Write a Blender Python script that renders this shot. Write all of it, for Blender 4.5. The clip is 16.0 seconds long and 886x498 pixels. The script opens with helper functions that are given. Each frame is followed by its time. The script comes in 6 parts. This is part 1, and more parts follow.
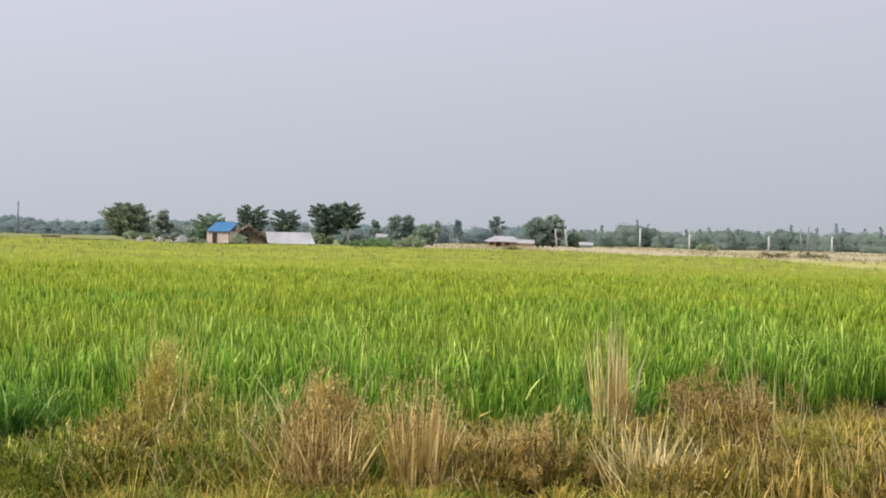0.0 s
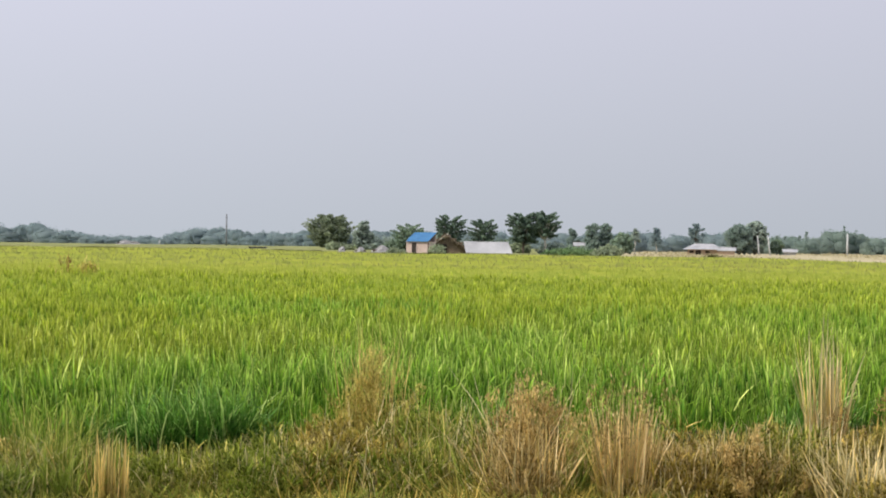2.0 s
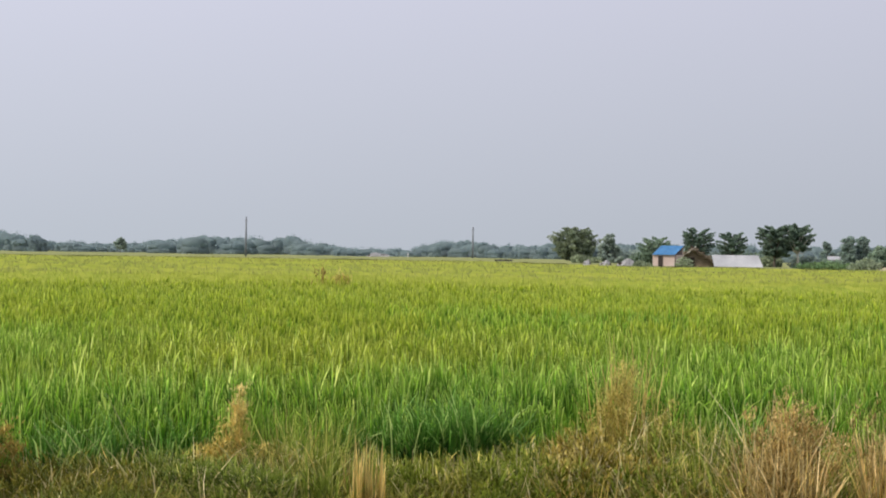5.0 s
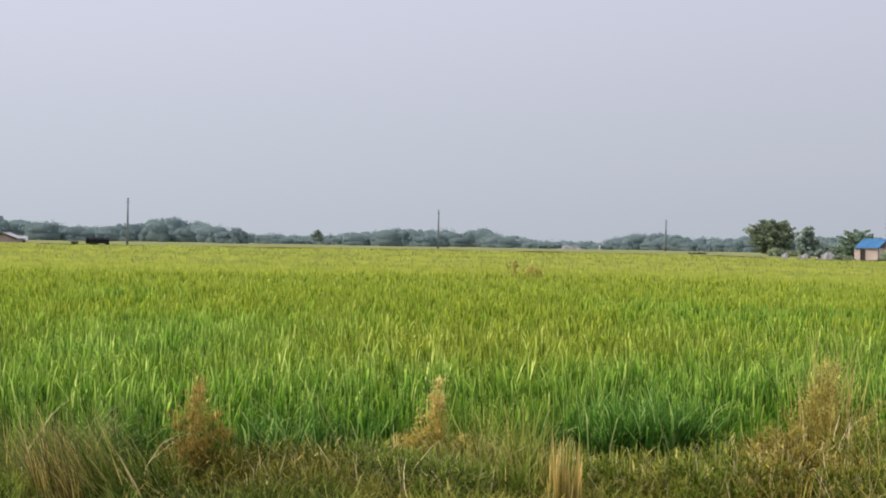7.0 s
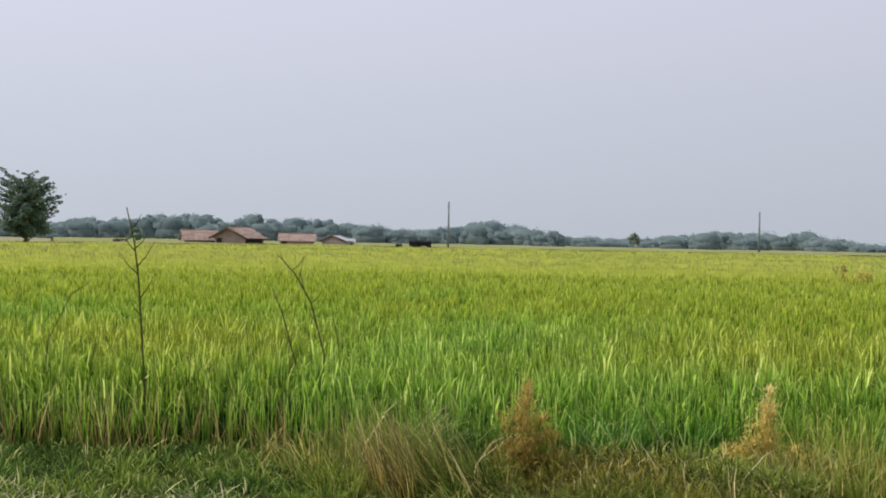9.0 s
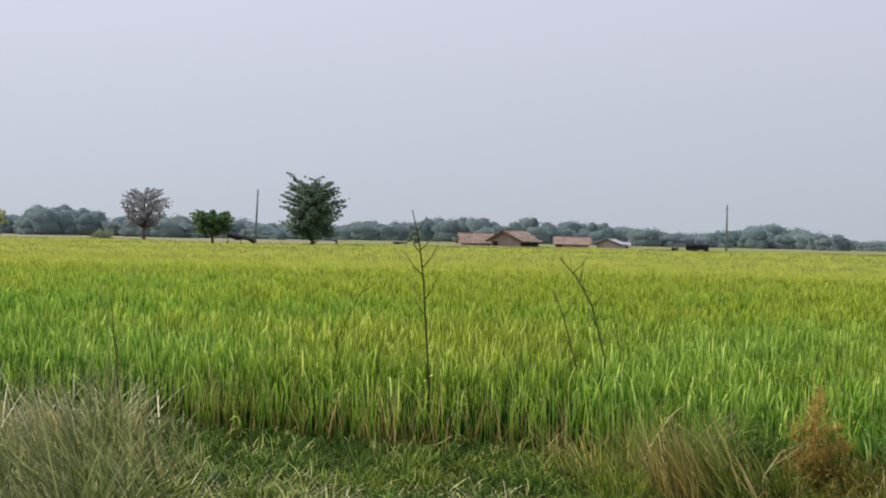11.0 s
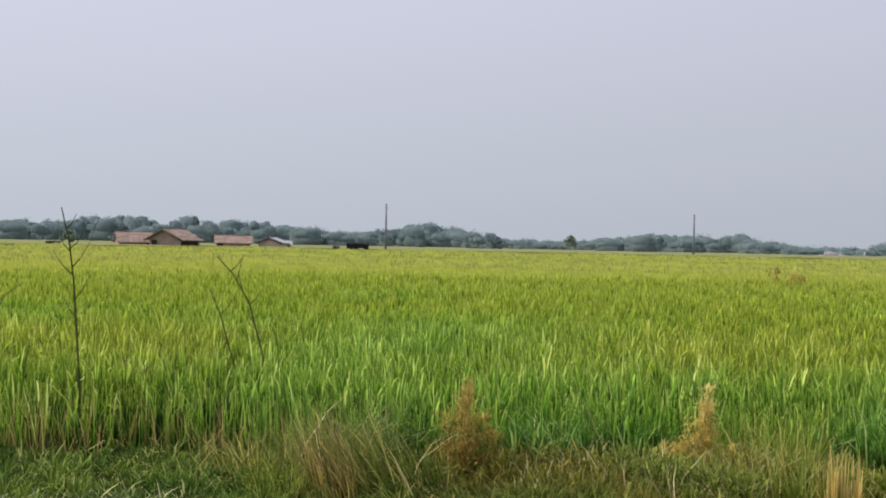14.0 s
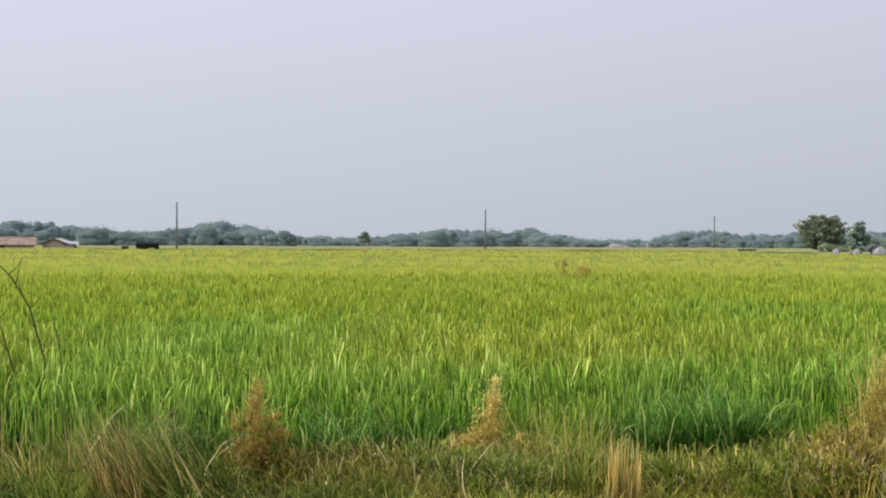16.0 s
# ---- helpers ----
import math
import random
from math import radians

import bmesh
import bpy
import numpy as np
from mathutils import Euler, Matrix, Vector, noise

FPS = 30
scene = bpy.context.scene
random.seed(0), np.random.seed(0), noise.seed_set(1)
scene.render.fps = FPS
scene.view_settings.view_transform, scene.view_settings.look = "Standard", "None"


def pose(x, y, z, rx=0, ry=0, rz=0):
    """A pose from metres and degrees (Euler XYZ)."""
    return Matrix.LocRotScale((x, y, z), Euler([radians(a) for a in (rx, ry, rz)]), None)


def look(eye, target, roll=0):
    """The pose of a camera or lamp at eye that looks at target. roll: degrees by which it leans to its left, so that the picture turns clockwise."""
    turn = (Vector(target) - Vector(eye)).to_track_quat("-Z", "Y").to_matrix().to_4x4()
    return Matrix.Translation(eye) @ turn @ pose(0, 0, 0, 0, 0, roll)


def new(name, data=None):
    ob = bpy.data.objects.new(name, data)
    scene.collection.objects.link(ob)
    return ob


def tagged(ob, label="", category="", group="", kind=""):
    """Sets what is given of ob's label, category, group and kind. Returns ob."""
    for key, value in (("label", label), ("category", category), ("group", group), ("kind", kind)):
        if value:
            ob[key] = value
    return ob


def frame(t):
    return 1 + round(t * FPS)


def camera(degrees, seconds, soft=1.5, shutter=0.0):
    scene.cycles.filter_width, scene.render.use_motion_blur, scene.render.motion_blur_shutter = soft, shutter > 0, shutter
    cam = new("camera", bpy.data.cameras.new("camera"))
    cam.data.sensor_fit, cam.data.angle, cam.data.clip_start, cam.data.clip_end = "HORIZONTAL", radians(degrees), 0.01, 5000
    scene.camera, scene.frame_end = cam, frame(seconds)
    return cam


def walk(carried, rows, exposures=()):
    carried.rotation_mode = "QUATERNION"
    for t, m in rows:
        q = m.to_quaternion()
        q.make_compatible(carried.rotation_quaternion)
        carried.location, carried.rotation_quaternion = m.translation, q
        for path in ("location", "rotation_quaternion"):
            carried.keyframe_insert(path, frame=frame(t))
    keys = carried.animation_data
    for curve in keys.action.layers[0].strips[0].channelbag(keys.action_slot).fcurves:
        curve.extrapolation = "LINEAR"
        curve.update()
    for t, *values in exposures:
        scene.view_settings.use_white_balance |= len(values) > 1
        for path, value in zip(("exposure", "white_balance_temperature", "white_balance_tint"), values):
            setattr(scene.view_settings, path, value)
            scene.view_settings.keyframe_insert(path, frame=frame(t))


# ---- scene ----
# Camera: a phone held at eye height on a field track, panned to the left and back again.
cam = camera(37.02, 16.0, soft=1.9)
# seconds, eye x, y, z, heading to the right, pitch up, lean
PATH = [
    (0.0, 0.142, 0.050, 1.622, -0.00, -0.51, 1.26),
    (0.5, 0.130, 0.079, 1.624, -1.83, -0.53, 1.28),
    (1.0, 0.117, 0.060, 1.621, -3.97, -0.28, 0.97),
    (1.5, 0.103, 0.059, 1.619, -6.68, -0.54, 0.90),
    (2.0, 0.094, 0.057, 1.617, -8.52, -0.27, 0.76),
    (2.5, 0.084, 0.055, 1.619, -10.18, -0.22, 0.77),
    (3.0, 0.070, 0.058, 1.618, -12.09, -0.33, 0.87),
    (3.5, 0.060, 0.064, 1.618, -14.03, 0.19, 0.97),
    (4.0, 0.048, 0.094, 1.616, -15.85, 0.20, 0.86),
    (4.2, 0.047, 0.074, 1.613, -16.54, 0.21, 0.78),
    (5.0, 0.041, 0.059, 1.616, -19.10, 0.14, 0.91),
    (5.6, 0.034, 0.041, 1.619, -20.93, 0.04, 1.09),
    (6.3, 0.029, 0.029, 1.621, -23.47, -0.02, 0.92),
    (6.5, 0.028, 0.018, 1.626, -24.43, -0.17, 0.72),
    (7.0, 0.023, -0.002, 1.629, -27.35, -0.32, 1.00),
    (7.5, 0.014, -0.010, 1.629, -29.99, 0.04, 0.86),
    (8.0, -0.003, -0.026, 1.631, -33.64, -0.58, 1.37),
    (8.5, -0.018, -0.041, 1.632, -37.98, -0.66, 1.09),
    (9.0, -0.042, -0.040, 1.633, -40.97, -0.44, 1.10),
    (9.5, -0.063, -0.042, 1.633, -42.99, -0.49, 1.31),
    (10.0, -0.082, -0.047, 1.632, -45.92, -0.53, 1.19),
    (10.2, -0.094, -0.050, 1.635, -47.42, -0.48, 1.05),
    (10.7, -0.100, -0.053, 1.629, -50.86, -0.50, 1.03),
    (11.2, -0.113, -0.059, 1.616, -54.09, -0.55, 1.45),
    (11.7, -0.126, -0.066, 1.603, -56.18, -0.60, 1.89),
    (12.3, -0.134, -0.070, 1.595, -55.91, -0.63, 2.14),
    (12.5, -0.138, -0.072, 1.586, -55.01, -0.41, 2.12),
    (13.0, -0.128, -0.062, 1.585, -51.63, -0.58, 1.84),
    (13.5, -0.107, -0.049, 1.595, -45.80, -0.66, 1.86),
    (14.0, -0.078, -0.030, 1.617, -38.26, -0.29, 1.13),
    (14.5, -0.057, -0.017, 1.636, -33.11, 1.64, 1.15),
    (15.0, -0.042, -0.013, 1.631, -31.30, -0.19, 0.71),
    (15.5, -0.033, -0.015, 1.624, -30.76, -1.47, 0.75),
    (16.0, -0.024, -0.028, 1.622, -29.38, -0.33, 0.24),
]


def heading(az, pitch=0.0):
    a, p = radians(az), radians(pitch)
    return Vector((math.sin(a) * math.cos(p), math.cos(a) * math.cos(p), math.sin(p)))


walk(cam, [(t, look((x, y, z), Vector((x, y, z)) + heading(az, up), roll)) for t, x, y, z, az, up, roll in PATH],
     # seconds, stops, kelvin, tint: the phone's picture starts warm and cools as it darkens
     [(0.0, -0.02, 6690, 10), (3.0, -0.05, 6645, 10), (4.0, -0.09, 6620, 10), (7.0, -0.13, 6580, 10), (9.0, -0.14, 6570, 10), (10.2, -0.16, 6560, 10),
      (12.4, -0.23, 6550, 10), (13.5, -0.22, 6550, 10), (14.0, -0.20, 6560, 10), (14.5, -0.16, 6540, 7), (15.0, -0.08, 6580, 10), (16.0, -0.06, 6600, 10)])

# ---- light: hazy bright sky, weak veiled sun behind and to the left of the camera ----
SUN_AZ, SUN_EL = -125.0, 49.0
world = bpy.data.worlds.new("hazy_sky")
scene.world = world
world.use_nodes = True
wn, wl = world.node_tree.nodes, world.node_tree.links
sky = wn.new("ShaderNodeTexSky")
sky.sky_type, sky.sun_disc = "NISHITA", False
sky.sun_elevation, sky.sun_rotation = radians(SUN_EL), radians(SUN_AZ)
sky.dust_density, sky.air_density, sky.ozone_density = 6.0, 1.0, 1.0
veil = wn.new("ShaderNodeValToRGB")           # the haze: pale grey-lavender above, a little darker and bluer low down
veil.color_ramp.elements[0].position, veil.color_ramp.elements[0].color = 0.5, (0.492, 0.54, 0.616, 1)
veil.color_ramp.elements[1].position, veil.color_ramp.elements[1].color = 0.60, (0.602, 0.62, 0.746, 1)
top = veil.color_ramp.elements.new(1.0)
top.color = (0.66, 0.68, 0.80, 1)
geo = wn.new("ShaderNodeTexCoord")
sep = wn.new("ShaderNodeSeparateXYZ")
half = wn.new("ShaderNodeMath")
half.operation = "MULTIPLY_ADD"
half.inputs[1].default_value, half.inputs[2].default_value = 0.5, 0.5
wl.new(geo.outputs["Generated"], sep.inputs[0])
wl.new(sep.outputs["Z"], half.inputs[0])
wl.new(half.outputs[0], veil.inputs[0])
dim = wn.new("ShaderNodeVectorMath")
dim.operation = "SCALE"
dim.inputs["Scale"].default_value = 0.05
wl.new(sky.outputs[0], dim.inputs[0])
mix = wn.new("ShaderNodeMix")
mix.data_type = "RGBA"
mix.inputs["Factor"].default_value = 0.90
wl.new(dim.outputs[0], mix.inputs["A"])
wl.new(veil.outputs[0], mix.inputs["B"])
glow = wn.new("ShaderNodeVectorMath")        # haze is brighter towards the sun
glow.operation = "DOT_PRODUCT"
glow.inputs[1].default_value = heading(SUN_AZ, SUN_EL)
wl.new(geo.outputs["Generated"], glow.inputs[0])
lift = wn.new("ShaderNodeMapRange")
lift.inputs["From Min"].default_value, lift.inputs["From Max"].default_value = -0.75, 1.0
lift.inputs["To Min"].default_value, lift.inputs["To Max"].default_value = 0.96, 1.56
wl.new(glow.outputs["Value"], lift.inputs["Value"])
bright = wn.new("ShaderNodeVectorMath")
bright.operation = "SCALE"
wl.new(mix.outputs["Result"], bright.inputs[0])
wl.new(lift.outputs["Result"], bright.inputs["Scale"])
wl.new(bright.outputs[0], wn["Background"].inputs["Color"])
wn["Background"].inputs["Strength"].default_value = 1.0

sun = new("sun", bpy.data.lights.new("sun", "SUN"))
sun.data.energy, sun.data.angle, sun.data.color = 3.5, radians(4), (1.0, 0.93, 0.82)
sun.matrix_world = look(heading(SUN_AZ, SUN_EL) * 50, (0, 0, 0))

# ---- materials ----


def shader(name, rough=0.8, spec=0.25, transl=0.0):
    """A material; returns it, its nodes, its links and the sockets that take the colour."""
    m = bpy.data.materials.new(name)
    m.use_nodes = True
    n, l = m.node_tree.nodes, m.node_tree.links
    b = n["Principled BSDF"]
    b.inputs["Roughness"].default_value = rough
    b.inputs["Specular IOR Level"].default_value = spec
    sockets = [b.inputs["Base Color"]]
    if transl:
        tr, mx = n.new("ShaderNodeBsdfTranslucent"), n.new("ShaderNodeMixShader")
        mx.inputs[0].default_value = transl
        l.new(b.outputs[0], mx.inputs[1])
        l.new(tr.outputs[0], mx.inputs[2])
        l.new(mx.outputs[0], n["Material Output"].inputs["Surface"])
        sockets.append(tr.inputs["Color"])
    return m, n, l, sockets


def ramp(n, stops):
    r = n.new("ShaderNodeValToRGB")
    e = r.color_ramp.elements
    while len(e) < len(stops):
        e.new(0.5)
    for el, (p, c) in zip(e, stops):
        el.position, el.color = p, (*c, 1)
    return r


def mixer(n, l, fac, a, b, mode="MIX"):
    x = n.new("ShaderNodeMix")
    x.data_type, x.blend_type = "RGBA", mode
    for key, v in (("Factor", fac), ("A", a), ("B", b)):
        if isinstance(v, (int, float)):
            x.inputs[key].default_value = v
        elif isinstance(v, tuple):
            x.inputs[key].default_value = (*v, 1)
        else:
            l.new(v, x.inputs[key])
    return x.outputs["Result"]


def noise_tex(n, l, scale, detail=3.0, stretch=(1, 1, 1), kind="Object"):
    c, mp, t = n.new("ShaderNodeTexCoord"), n.new("ShaderNodeMapping"), n.new("ShaderNodeTexNoise")
    mp.inputs["Scale"].default_value = stretch
    t.inputs["Scale"].default_value, t.inputs["Detail"].default_value = scale, detail
    l.new(c.outputs[kind], mp.inputs[0])
    l.new(mp.outputs[0], t.inputs["Vector"])
    return t.outputs["Fac"]


def attr(n, name):
    a = n.new("ShaderNodeAttribute")
    a.attribute_name = name
    return a.outputs["Fac"]


def blade_mat(name, along, dry, patch=None, transl=0.35, patch_scale=0.12, rough=0.65, spec=0.15, ripe=None, low=0.42, high=1.45):
    """Grass: colour along the blade (the darker foot stands for shade), single blades turned dry, and patches of the
    second kind.
    """
    m, n, l, out = shader(name, rough, spec, transl)
    r = ramp(n, along)
    l.new(attr(n, "along"), r.inputs[0])
    col = r.outputs[0]
    if patch:
        f = ramp(n, [(0.42, (0, 0, 0)), (0.62, (1, 1, 1))])
        amount = noise_tex(n, l, patch_scale, 3.0)
        if ripe:                                  # the crop is riper away from the track
            geom, dot, rng_, add = n.new("ShaderNodeNewGeometry"), n.new("ShaderNodeVectorMath"), n.new("ShaderNodeMapRange"), n.new("ShaderNodeMath")
            dot.operation, add.operation = "DOT_PRODUCT", "ADD"
            dot.inputs[1].default_value = heading(-22.0)
            rng_.inputs["From Min"].default_value, rng_.inputs["From Max"].default_value = ripe
            rng_.inputs["To Min"].default_value, rng_.inputs["To Max"].default_value = -0.07, 0.27
            l.new(geom.outputs["Position"], dot.inputs[0])
            l.new(dot.outputs["Value"], rng_.inputs["Value"])
            l.new(amount, add.inputs[0])
            l.new(rng_.outputs["Result"], add.inputs[1])
            amount = add.outputs[0]
        l.new(amount, f.inputs[0])
        r2 = ramp(n, patch)
        l.new(attr(n, "along"), r2.inputs[0])
        col = mixer(n, l, f.outputs[0], col, r2.outputs[0])
    tone = attr(n, "tone")
    f2 = ramp(n, [(0.80, (0, 0, 0)), (0.98, (1, 1, 1))])
    l.new(tone, f2.inputs[0])
    col = mixer(n, l, f2.outputs[0], col, dry)
    v = ramp(n, [(0.0, (low, low * 1.1, low * 1.05)), (0.5, (0.9, 0.94, 0.9)), (1.0, (high, high * 0.97, high * 0.9))])
    l.new(tone, v.inputs[0])
    col = mixer(n, l, 1.0, col, v.outputs[0], "MULTIPLY")
    for s in out:
        l.new(col, s)
    return m


def leaf_mat(name, dark, light, transl=0.25, scale=0.6, vary=0.4):
    m, n, l, out = shader(name, 0.85, 0.04, transl)
    f = ramp(n, [(0.35, dark), (0.68, light)])
    l.new(noise_tex(n, l, scale, 4.0), f.inputs[0])
    v = ramp(n, [(0.0, (1 - vary,) * 3), (1.0, (1 + vary,) * 3)])
    l.new(attr(n, "tone"), v.inputs[0])
    col = mixer(n, l, 1.0, f.outputs[0], v.outputs[0], "MULTIPLY")
    for s in out:
        l.new(col, s)
    return m


def rough_mat(name, a, b, scale=3.0, stretch=(1, 1, 1), rough=0.85, bump=0.3, metal=0.0, fine=30.0, spec=0.2):
    m, n, l, out = shader(name, rough, spec)
    n["Principled BSDF"].inputs["Metallic"].default_value = metal
    f = ramp(n, [(0.3, a), (0.7, b)])
    l.new(noise_tex(n, l, scale, 5.0, stretch), f.inputs[0])
    g = noise_tex(n, l, fine, 3.0, stretch)
    v = ramp(n, [(0.25, (0.75, 0.75, 0.75)), (0.75, (1.2, 1.2, 1.2))])
    l.new(g, v.inputs[0])
    l.new(mixer(n, l, 1.0, f.outputs[0], v.outputs[0], "MULTIPLY"), out[0])
    bp = n.new("ShaderNodeBump")
    bp.inputs["Strength"].default_value, bp.inputs["Distance"].default_value = bump, 0.03
    l.new(g, bp.inputs["Height"])
    l.new(bp.outputs[0], n["Principled BSDF"].inputs["Normal"])
    return m


# near-black leaf bases put the shade between plants into the colour
RICE = blade_mat("rice_leaf",
                 [(0.0, (0.0132, 0.0449, 0.00773)), (0.3, (0.11, 0.284, 0.0251)), (0.6, (0.341, 0.567, 0.058)), (1.0, (0.66, 0.802, 0.203))],
                 (0.726, 0.792, 0.26),
                 [(0.0, (0.033, 0.0642, 0.00676)), (0.3, (0.198, 0.3, 0.0174)), (0.6, (0.473, 0.546, 0.0435)), (1.0, (0.77, 0.749, 0.164))], 0.4, ripe=(9.0, 36.0), rough=0.55, spec=0.2,
                 patch_scale=0.2, low=0.35, high=1.75)
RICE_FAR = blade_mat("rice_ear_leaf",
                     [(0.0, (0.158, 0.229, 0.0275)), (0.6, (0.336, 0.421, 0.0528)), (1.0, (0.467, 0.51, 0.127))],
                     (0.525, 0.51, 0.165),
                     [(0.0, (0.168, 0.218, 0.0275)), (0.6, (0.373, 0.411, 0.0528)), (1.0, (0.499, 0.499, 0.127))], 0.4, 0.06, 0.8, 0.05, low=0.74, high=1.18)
# less saturated than the nearer rice, with tones closer together
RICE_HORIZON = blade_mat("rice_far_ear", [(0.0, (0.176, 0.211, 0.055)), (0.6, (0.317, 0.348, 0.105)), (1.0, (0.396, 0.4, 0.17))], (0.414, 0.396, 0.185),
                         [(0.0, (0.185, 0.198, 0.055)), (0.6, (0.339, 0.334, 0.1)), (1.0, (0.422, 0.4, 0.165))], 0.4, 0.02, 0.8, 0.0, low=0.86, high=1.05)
# the ramp's near-black end serves as painted shade at the field's foot
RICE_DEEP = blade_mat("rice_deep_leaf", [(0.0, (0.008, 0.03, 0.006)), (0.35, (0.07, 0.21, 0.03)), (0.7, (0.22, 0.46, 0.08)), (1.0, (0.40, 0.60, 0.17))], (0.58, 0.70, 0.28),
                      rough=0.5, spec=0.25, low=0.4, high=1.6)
# dark low end stands for shade in the gaps between near plants
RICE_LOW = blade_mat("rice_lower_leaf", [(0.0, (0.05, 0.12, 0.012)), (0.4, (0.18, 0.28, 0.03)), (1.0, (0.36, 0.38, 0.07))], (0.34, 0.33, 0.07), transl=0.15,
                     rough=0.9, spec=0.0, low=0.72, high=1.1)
HAY = blade_mat("pale_hay", [(0.0, (0.22, 0.205, 0.09)), (0.5, (0.50, 0.475, 0.26)), (1.0, (0.70, 0.665, 0.42))], (0.76, 0.72, 0.50), transl=0.25, low=0.35)
STRAW = blade_mat("straw", [(0.0, (0.356, 0.242, 0.0603)), (0.5, (0.648, 0.473, 0.15)), (1.0, (0.821, 0.63, 0.25))], (0.886, 0.714, 0.31), transl=0.25, low=0.36)
PALESTRAW = blade_mat("pale_straw", [(0.0, (0.40, 0.30, 0.11)), (0.5, (0.68, 0.555, 0.27)), (1.0, (0.83, 0.70, 0.42))], (0.88, 0.76, 0.50), transl=0.3, low=0.45)
BROWNVERGE = blade_mat("brown_verge_grass", [(0.0, (0.12, 0.086, 0.0155)), (0.5, (0.45, 0.325, 0.064)), (1.0, (0.76, 0.55, 0.15))], (0.88, 0.67, 0.225),
                       [(0.0, (0.0805, 0.0864, 0.0115)), (0.5, (0.299, 0.286, 0.041)), (1.0, (0.552, 0.475, 0.102))], patch_scale=1.1, low=0.32, high=1.5)
OLIVE = blade_mat("olive_grass", [(0.0, (0.10, 0.105, 0.0148)), (0.5, (0.27, 0.25, 0.0369)), (1.0, (0.45, 0.38, 0.082))], (0.60, 0.46, 0.156),
                  [(0.0, (0.08, 0.13, 0.0148)), (0.5, (0.18, 0.25, 0.0287)), (1.0, (0.32, 0.36, 0.0656))], patch_scale=0.9, low=0.28)
# very dark blade feet painted as shade between the tufts
GREENGRASS = blade_mat("green_grass", [(0.0, (0.014, 0.036, 0.0055)), (0.5, (0.085, 0.188, 0.019)), (1.0, (0.28, 0.43, 0.088))], (0.52, 0.52, 0.22),
                       [(0.0, (0.0325, 0.065, 0.0078)), (0.5, (0.169, 0.273, 0.0286)), (1.0, (0.468, 0.546, 0.117))], patch_scale=1.2, low=0.2, high=1.65)
MOSSY = blade_mat("yellow_green_grass", [(0.0, (0.055, 0.085, 0.0082)), (0.5, (0.26, 0.33, 0.0344)), (1.0, (0.50, 0.52, 0.0984))], (0.66, 0.56, 0.172),
                  [(0.0, (0.10, 0.095, 0.0131)), (0.5, (0.38, 0.34, 0.0615)), (1.0, (0.58, 0.50, 0.131))], patch_scale=0.55, low=0.32, high=1.5)
# foot colours near black, as shade low in the grass
DARKVERGE = blade_mat("dark_green_verge_grass", [(0.0, (0.012, 0.028, 0.004)), (0.5, (0.10, 0.17, 0.018)), (1.0, (0.30, 0.37, 0.075))], (0.50, 0.44, 0.16),
                      [(0.0, (0.025, 0.032, 0.005)), (0.5, (0.17, 0.18, 0.03)), (1.0, (0.38, 0.36, 0.10))], patch_scale=0.7, low=0.16, high=1.7)
GREYGRASS = blade_mat("grey_green_grass", [(0.0, (0.045, 0.07, 0.014)), (0.5, (0.195, 0.245, 0.07)), (1.0, (0.40, 0.42, 0.18))], (0.60, 0.53, 0.30),
                      [(0.0, (0.08, 0.10, 0.025)), (0.5, (0.32, 0.33, 0.12)), (1.0, (0.56, 0.54, 0.28))], patch_scale=0.8, low=0.28, high=1.5)
DRYGRASS = blade_mat("beige_field_grass", [(0.0, (0.36, 0.31, 0.18)), (1.0, (0.52, 0.45, 0.29))], (0.48, 0.42, 0.29), transl=0.2, low=0.75, high=1.15)
DRYSHEET = rough_mat("beige_grass_mat", (0.35, 0.315, 0.20), (0.47, 0.415, 0.28), 0.09, bump=0.2, fine=0.8, spec=0.0)
STUBBLE = rough_mat("yellow_green_stubble", (0.32, 0.33, 0.105), (0.44, 0.42, 0.165), 0.12, bump=0.2, fine=1.2, spec=0.0)
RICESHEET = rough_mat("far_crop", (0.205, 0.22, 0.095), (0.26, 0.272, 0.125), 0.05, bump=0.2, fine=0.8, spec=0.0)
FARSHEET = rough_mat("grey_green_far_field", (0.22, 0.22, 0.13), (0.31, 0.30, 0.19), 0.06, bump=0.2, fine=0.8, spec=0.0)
RUST = blade_mat("rust_weed_leaf", [(0.0, (0.20, 0.135, 0.042)), (0.5, (0.56, 0.395, 0.145)), (1.0, (0.74, 0.545, 0.235))], (0.82, 0.67, 0.36), transl=0.4, low=0.34, high=1.3)
ORANGEDRY = blade_mat("orange_tan_leaf", [(0.0, (0.15, 0.12, 0.025)), (0.5, (0.47, 0.335, 0.085)), (1.0, (0.62, 0.45, 0.14))], (0.70, 0.55, 0.22), transl=0.4, low=0.3, high=1.3)
YELLOWDRY = blade_mat("yellow_dry_leaf", [(0.0, (0.40, 0.29, 0.07)), (0.5, (0.72, 0.56, 0.17)), (1.0, (0.80, 0.65, 0.26))], (0.72, 0.60, 0.28), transl=0.4)
TANWEED = blade_mat("tan_weed_leaf", [(0.0, (0.14, 0.115, 0.0246)), (0.5, (0.48, 0.41, 0.102)), (1.0, (0.72, 0.60, 0.197))], (0.72, 0.59, 0.221), transl=0.4, low=0.32, high=1.35)
DARKWEED = blade_mat("brown_weed_leaf", [(0.0, (0.16, 0.10, 0.035)), (0.5, (0.30, 0.19, 0.07)), (1.0, (0.44, 0.29, 0.12))], (0.50, 0.36, 0.17), transl=0.25)

